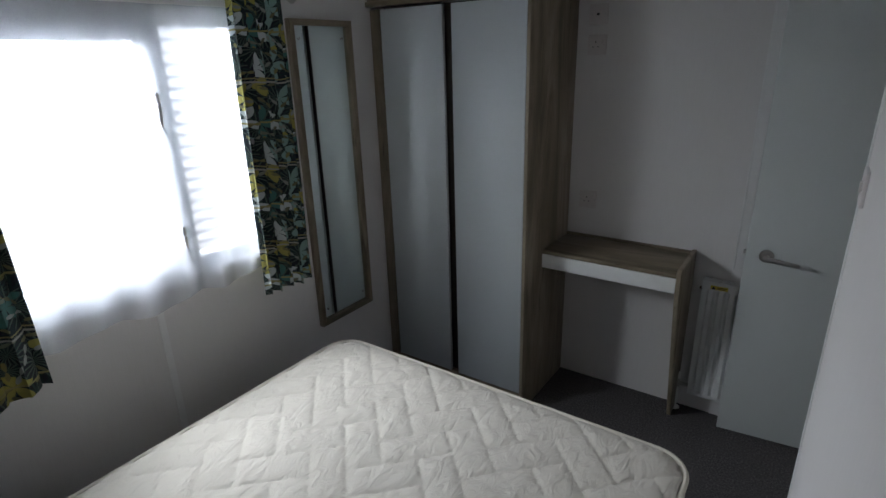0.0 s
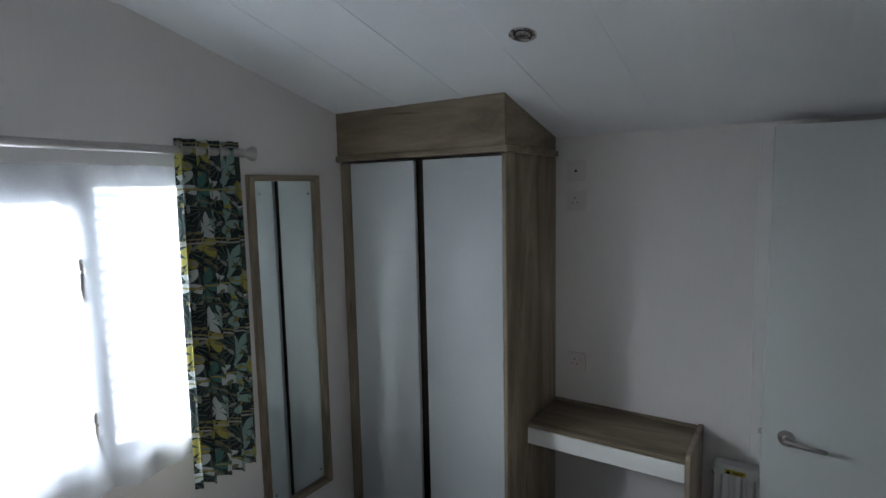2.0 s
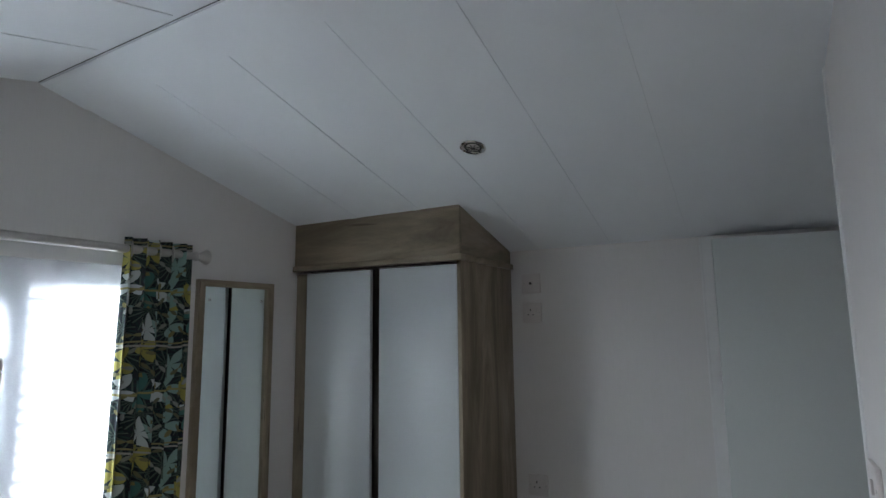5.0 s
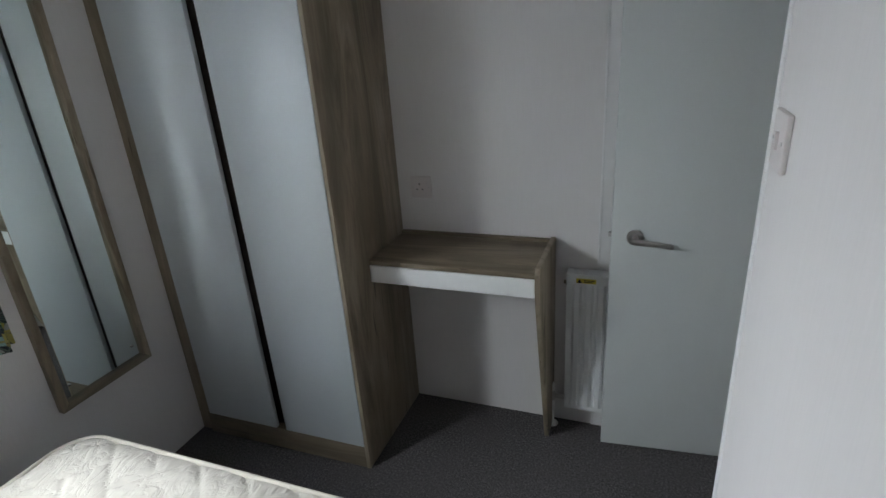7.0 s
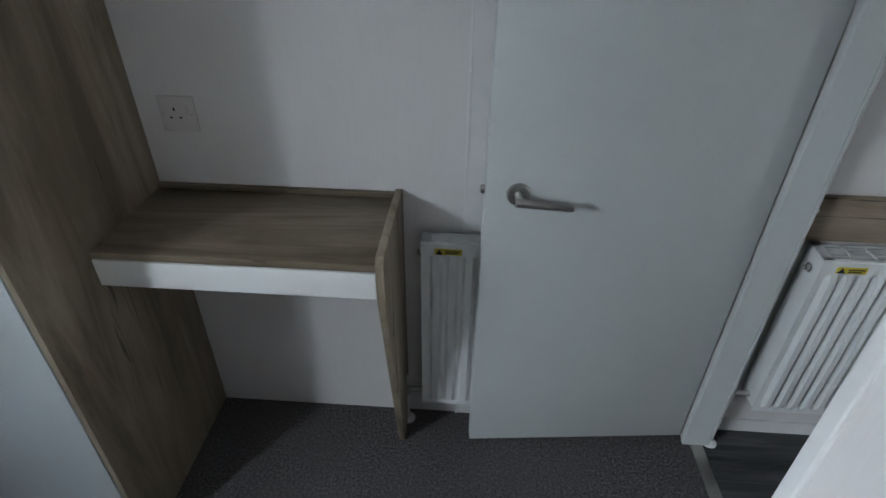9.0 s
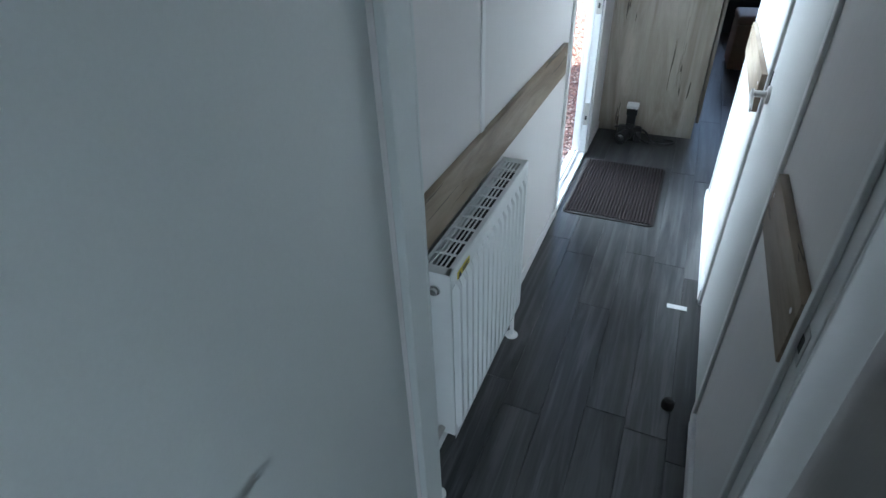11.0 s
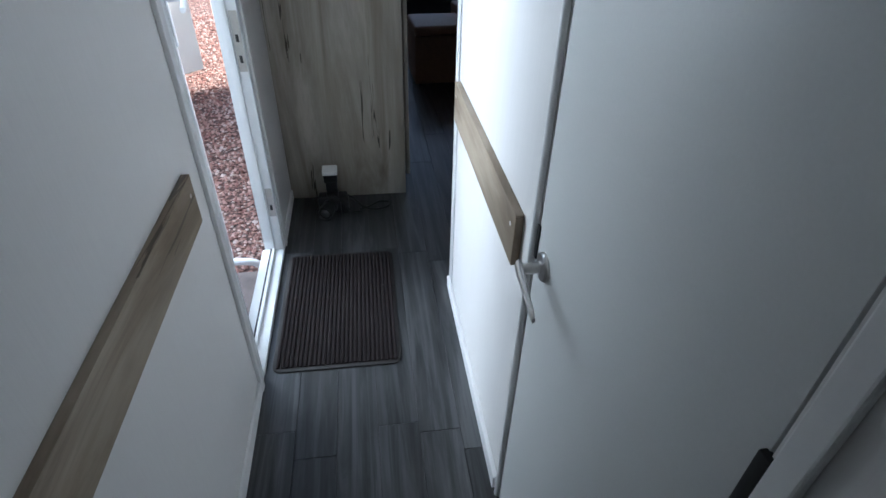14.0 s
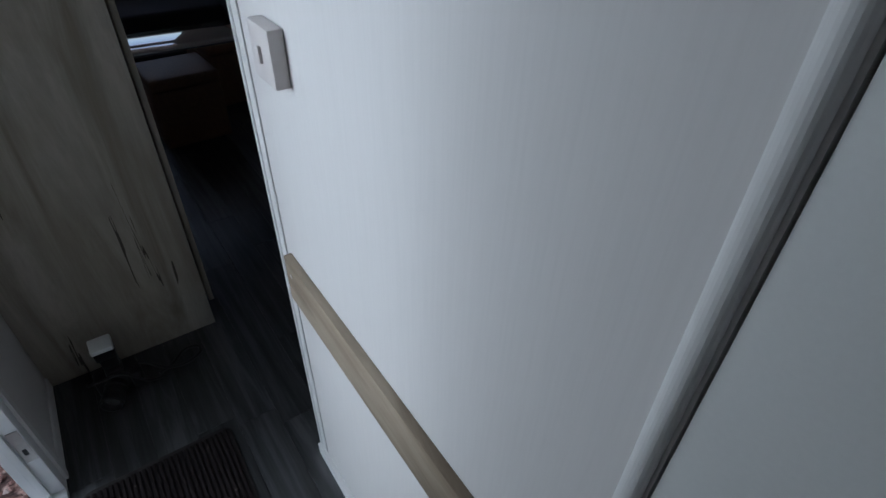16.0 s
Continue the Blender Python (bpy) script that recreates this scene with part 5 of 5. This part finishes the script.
# ---- entrance door ----
def entrance():
    f = thing("door_frame_entrance", "white plastic frame and sill of the open entrance doorway", "door frame", at=((X_D0 + X_D1) / 2, 0.03, 0))
    f["kind"] = "structure"
    part("jamb", boxes(((X_D0, -0.004, -0.004), (X_D0 + 0.045, 0.075, 1.97)), bevel=0.003), M_UPVC, f)
    part("jamb", boxes(((X_D1 - 0.045, -0.004, -0.004), (X_D1, 0.075, 1.97)), ((X_D1 - 0.057, 0.03, 0.03), (X_D1 - 0.045, 0.05, 1.93)), bevel=0.003), M_UPVC, f)
    part("head", boxes(((X_D0 + 0.045, -0.004, 1.925), (X_D1 - 0.045, 0.075, 1.97)), bevel=0.003), M_UPVC, f)
    part("sill", boxes(((X_D0 + 0.045, -0.006, -0.004), (X_D1 - 0.045, 0.085, 0.020)), ((X_D0 + 0.045, 0.03, 0.02), (X_D1 - 0.045, 0.042, 0.034)), bevel=0.003), M_UPVC, f)
    part("sill_seal", boxes(((X_D0 + 0.045, 0.044, 0.020), (X_D1 - 0.045, 0.050, 0.027))), M_BLACK, f, "black rubber weather seal")
    for z in (0.19, 0.79, 0.86, 1.50):
        part("strike_plate", boxes(((X_D1 - 0.0475, -0.001, z), (X_D1 - 0.0445, 0.026, z + (0.13 if z != 0.79 else 0.07)))), M_STEEL, f, "metal strike plate")
        part("strike_hole", boxes(((X_D1 - 0.0485, 0.008, z + 0.03), (X_D1 - 0.0473, 0.018, z + 0.055))), M_BLACK, f)
    keep(f)
    for a, b in ((X_D0 - 0.028, X_D0 + 0.002), (X_D1 - 0.002, X_D1 + 0.028)):
        casing("door_trim", (((a, -0.012, 0), (b, -0.0, 1.985)),), "white trim round the entrance doorway")
    # the leaf, ajar
    ang = radians(13)
    hx, hy = X_D0 + 0.05, 0.05
    d = thing("door_entrance", "white plastic entrance door with a tall obscured-glass pane, standing ajar", "door", at=(hx, hy, 0))
    d["kind"] = "structure"
    d.rotation_euler = (0, 0, ang)
    W, T = 0.665, 0.05
    s = 0.07

    def p(name, lo, hi, material, label="", bev=0.004):
        ob = part(name, boxes((lo, hi), bevel=bev), material, d, label)
        return ob
    p("stile", (0, 0, 0.03), (s, T, 1.92), M_UPVC)
    p("stile", (W - s, 0, 0.03), (W, T, 1.92), M_UPVC)
    p("top_rail", (s, 0, 1.85), (W - s, T, 1.92), M_UPVC)
    p("bottom_rail", (s, 0, 0.03), (W - s, T, 0.10), M_UPVC)
    g = p("pane", (s, 0.020, 0.10), (W - s, 0.026, 1.85), M_FROST, "obscured door glass", 0.0)
    g.visible_shadow = False
    for lo, hi in (((s, 0.012, 0.10), (s + 0.008, 0.034, 1.85)), ((W - s - 0.008, 0.012, 0.10), (W - s, 0.034, 1.85)),
                   ((s + 0.008, 0.012, 0.10), (W - s - 0.008, 0.034, 0.108))):
        p("glazing_bead", lo, hi, M_METALBAR, "grey glazing gasket", 0.0)
    p("lock_strip", (W, 0.012, 0.45), (W + 0.003, 0.034, 1.7), M_STEEL, "metal lock strip", 0.001)
    p("handle_plate", (W - 0.05, -0.008, 0.90), (W - 0.02, 0.0, 1.12), M_UPVC, "white handle plate", 0.003)
    b = bmesh.new()
    tube(b, [(W - 0.035, -0.006, 1.04), (W - 0.035, -0.05, 1.04), (W - 0.08, -0.055, 1.035), (W - 0.15, -0.052, 1.03)], 0.009)
    part("door_lever", b, M_UPVC, d, "white lever handle")


entrance()

# ---- outside the entrance ----
st = thing("entrance_steps", "brown moulded plastic steps below the entrance door", "steps", at=(4.65, 0.45, -0.62))
part("top_tread", boxes(((4.02, 0.10, -0.16), (4.76, 0.40, -0.12)), bevel=0.012), M_STEP, st)
part("lower_tread", boxes(((4.02, 0.40, -0.40), (4.76, 0.72, -0.36)), bevel=0.012), M_STEP, st)
part("riser", boxes(((4.04, 0.12, -0.62), (4.74, 0.38, -0.16)), ((4.04, 0.38, -0.62), (4.74, 0.70, -0.40)), bevel=0.01), M_STEP, st)
keep(st)
for x in (4.72, 4.04):
    hr = thing("step_grab_rail", "white tubular grab rail beside the entrance steps", "grab rail", "step grab rails", (x, 0.3, -0.62))
    b = bmesh.new()
    tube(b, [(x + 0.02, 0.11, -0.14), (x + 0.02, 0.12, -0.07), (x, 0.20, -0.035), (x, 0.30, -0.06), (x, 0.42, -0.3), (x, 0.46, -0.62)], 0.016, 12)
    part("tube", b, M_UPVC, hr)
    keep(hr)


def caravan(name, origin, ang, L, W, z0, label, boards=False):
    """A neighbouring caravan: body, roof, windows, legs. Its near wall runs from the origin along ang."""
    c = thing(name, label, "caravan", "neighbouring caravans", (*origin, -0.62))
    c.rotation_euler = (0, 0, ang)
    dz = 0.62
    h0, h1 = z0 + dz, 2.55 + dz
    skin = M_CLAD if boards else M_CREAM
    part("wall", boxes(((0, 0, h0), (L, W, h1 - 0.35)), bevel=0.0), skin, c)
    part("roof", prism([(-0.06, h1 - 0.35), (W + 0.06, h1 - 0.35), (W / 2, h1)], "x", -0.06, L + 0.06), M_METALBAR, c, "grey shallow-pitched roof")
    if boards:
        n = int((h1 - 0.35 - h0) / 0.105)
        for k in range(n):
            z = h0 + k * 0.105
            b = prism([(-0.016, z), (-0.016, z + 0.01), (-0.002, z + 0.103), (0, z + 0.103), (0, z)], "x", 0, L)
            part("cladding_board", b, skin, c)
    for x in (0.5, L * 0.5, L - 0.9):
        fr = finish("window", boxes(((x, -0.035, h0 + 0.95), (x + 0.75, 0.0, h0 + 1.75)), bevel=0.004), M_UPVC, False)
        fr.parent = c
        part("pane", boxes(((x + 0.06, -0.04, h0 + 1.01), (x + 0.69, -0.0352, h0 + 1.69))), M_SOFA, fr, "dark window pane")
    for x in (0.25, L * 0.35, L * 0.65, L - 0.25):
        for y in (0.3, W - 0.3):
            part("leg", boxes(((x - 0.04, y - 0.04, 0), (x + 0.04, y + 0.04, h0))), M_METALBAR, c)
    part("chassis", boxes(((0.1, 0.35, h0 - 0.12), (L - 0.1, 0.42, h0)), ((0.1, W - 0.42, h0 - 0.12), (L - 0.1, W - 0.35, h0))), M_METALBAR, c)
    return c


caravan("caravan_parked", (5.06, 3.73), radians(-41.5), 4.0, 2.4, -0.25, "cream static caravan on legs, parked on the gravel")
caravan("caravan_clad", (-3.1, -7.0), radians(90), 11.0, 3.2, -0.3, "white board-clad caravan close outside the bedroom window", boards=True)


# ---- lounge seen through the hall ----
def stool(x, y, s, ang):
    o = thing("cube_stool", "tan leather-look cube stool standing on the dark plank floor", "stool", "cube stools", (x, y, 0))
    o.rotation_euler = (0, 0, ang)
    part("seat_box", boxes(((-s / 2, -s / 2, 0.02), (s / 2, s / 2, 0.36)), bevel=0.012), M_STOOL, o)
    part("lid_cushion", boxes(((-s / 2 - 0.004, -s / 2 - 0.004, 0.362), (s / 2 + 0.004, s / 2 + 0.004, 0.43)), bevel=0.02, segs=3), M_STOOL, o)
    for dx in (-1, 1):
        for dy in (-1, 1):
            bb = bmesh.new()
            cyl(bb, (dx * (s / 2 - 0.05), dy * (s / 2 - 0.05), -0.003), (dx * (s / 2 - 0.05), dy * (s / 2 - 0.05), 0.03), 0.018, n=12)
            part("foot", bb, M_BLACK, o)


stool(6.90, -0.95, 0.38, radians(3))
stool(7.35, -1.36, 0.38, radians(8))
tb = thing("dining_table", "glossy pale dining table reflecting the lounge window", "table", at=(6.45, -0.65, 0))
part("tabletop", boxes(((6.29, -1.20, 0.695), (6.62, -0.12, 0.72)), bevel=0.012), M_TABLE, tb)
part("pedestal", boxes(((6.42, -0.5, 0.02), (6.49, -0.43, 0.696)), bevel=0.004), M_DARK, tb)
part("foot_plate", boxes(((6.32, -0.56, -0.003), (6.59, -0.37, 0.021)), bevel=0.004), M_DARK, tb)
keep(tb)
sf = thing("corner_sofa", "dark blue upholstered fixed sofa along the end of the lounge", "sofa", at=(8.4, -1.5, 0))
part("base", boxes(((8.1, -3.1, 0), (8.85, -0.1, 0.30)), bevel=0.01), M_SOFA, sf)
for k in range(4):
    y = -3.1 + k * 0.75
    part("seat_cushion", boxes(((8.05, y + 0.005, 0.30), (8.68, y + 0.745, 0.44)), bevel=0.03, segs=3), M_SOFA, sf)
    part("back_cushion", boxes(((8.66, y + 0.005, 0.42), (8.86, y + 0.745, 0.85)), bevel=0.04, segs=3), M_SOFA, sf)
keep(sf)

# ---- plank floor of hall and lounge ----
rp = random.Random(11)
PW, PL = 0.124, 0.914
shared = {}
for r in range(int(3.2 / PW) + 1):
    y1 = -0.002 - r * PW
    y0 = y1 - PW + 0.0012
    off = rp.uniform(0, PL)
    x = X_P0 + 0.045 - off
    while x < X_END:
        a, c = max(x, X_P0 + 0.045), min(x + PL - 0.0012, X_END)
        x += PL
        if c - a < 0.02 or (y1 < Y_HALL - 0.05 and c < 4.42):
            continue
        ln = round(c - a, 4)
        me = shared.get(ln)
        if me is None:
            bb = bm_box(bmesh.new(), (0, 0, -0.004), (ln, y1 - y0, 0.0), 0.0009, 1)
            me = bpy.data.meshes.new("plank")
            bb.to_mesh(me)
            bb.free()
            me.materials.append(M_PLANK)
            shared[ln] = me
        ob = new("plank", me)
        ob.location = (a, y0, 0)
        ob.parent = hall_floor

# ---- gravel stones ----
rg = np.random.default_rng(4)
N = 26000
px = 4.2 + 7.5 * rg.random(N) ** 1.3
py = 0.15 + 6.0 * rg.random(N) ** 1.2
sz = 0.007 + 0.013 * rg.random(N) ** 2 + 0.0012 * (px - 4.2)
oct_ = np.array([(1, 0, 0), (0, 1, 0), (-1, 0, 0), (0, -1, 0), (0, 0, 0.75), (0, 0, -0.75)])
fc = np.array([(0, 1, 4), (1, 2, 4), (2, 3, 4), (3, 0, 4), (1, 0, 5), (2, 1, 5), (3, 2, 5), (0, 3, 5)])
jit = 1 + 0.35 * (rg.random((N, 6, 3)) - 0.5)
th_ = rg.random(N) * 6.283
v = oct_[None] * jit * sz[:, None, None]
cs, sn = np.cos(th_)[:, None], np.sin(th_)[:, None]
vx, vy = v[..., 0] * cs - v[..., 1] * sn, v[..., 0] * sn + v[..., 1] * cs
tl = (rg.random((N, 1)) - 0.5) * 1.0
vz = v[..., 2] + vx * tl
verts = np.stack([vx + px[:, None], vy + py[:, None], vz - 0.612 + (rg.random((N, 1)) * 0.008)], -1).reshape(-1, 3)
faces = (fc[None] + (np.arange(N) * 6)[:, None, None]).reshape(-1, 3)
me = bpy.data.meshes.new("gravel")
me.from_pydata(verts.tolist(), [], faces.tolist())
me.materials.append(M_GRAVEL)
tagged(new("gravel", me), "loose pink and brown gravel chippings by the entrance", "gravel", kind="stuff")
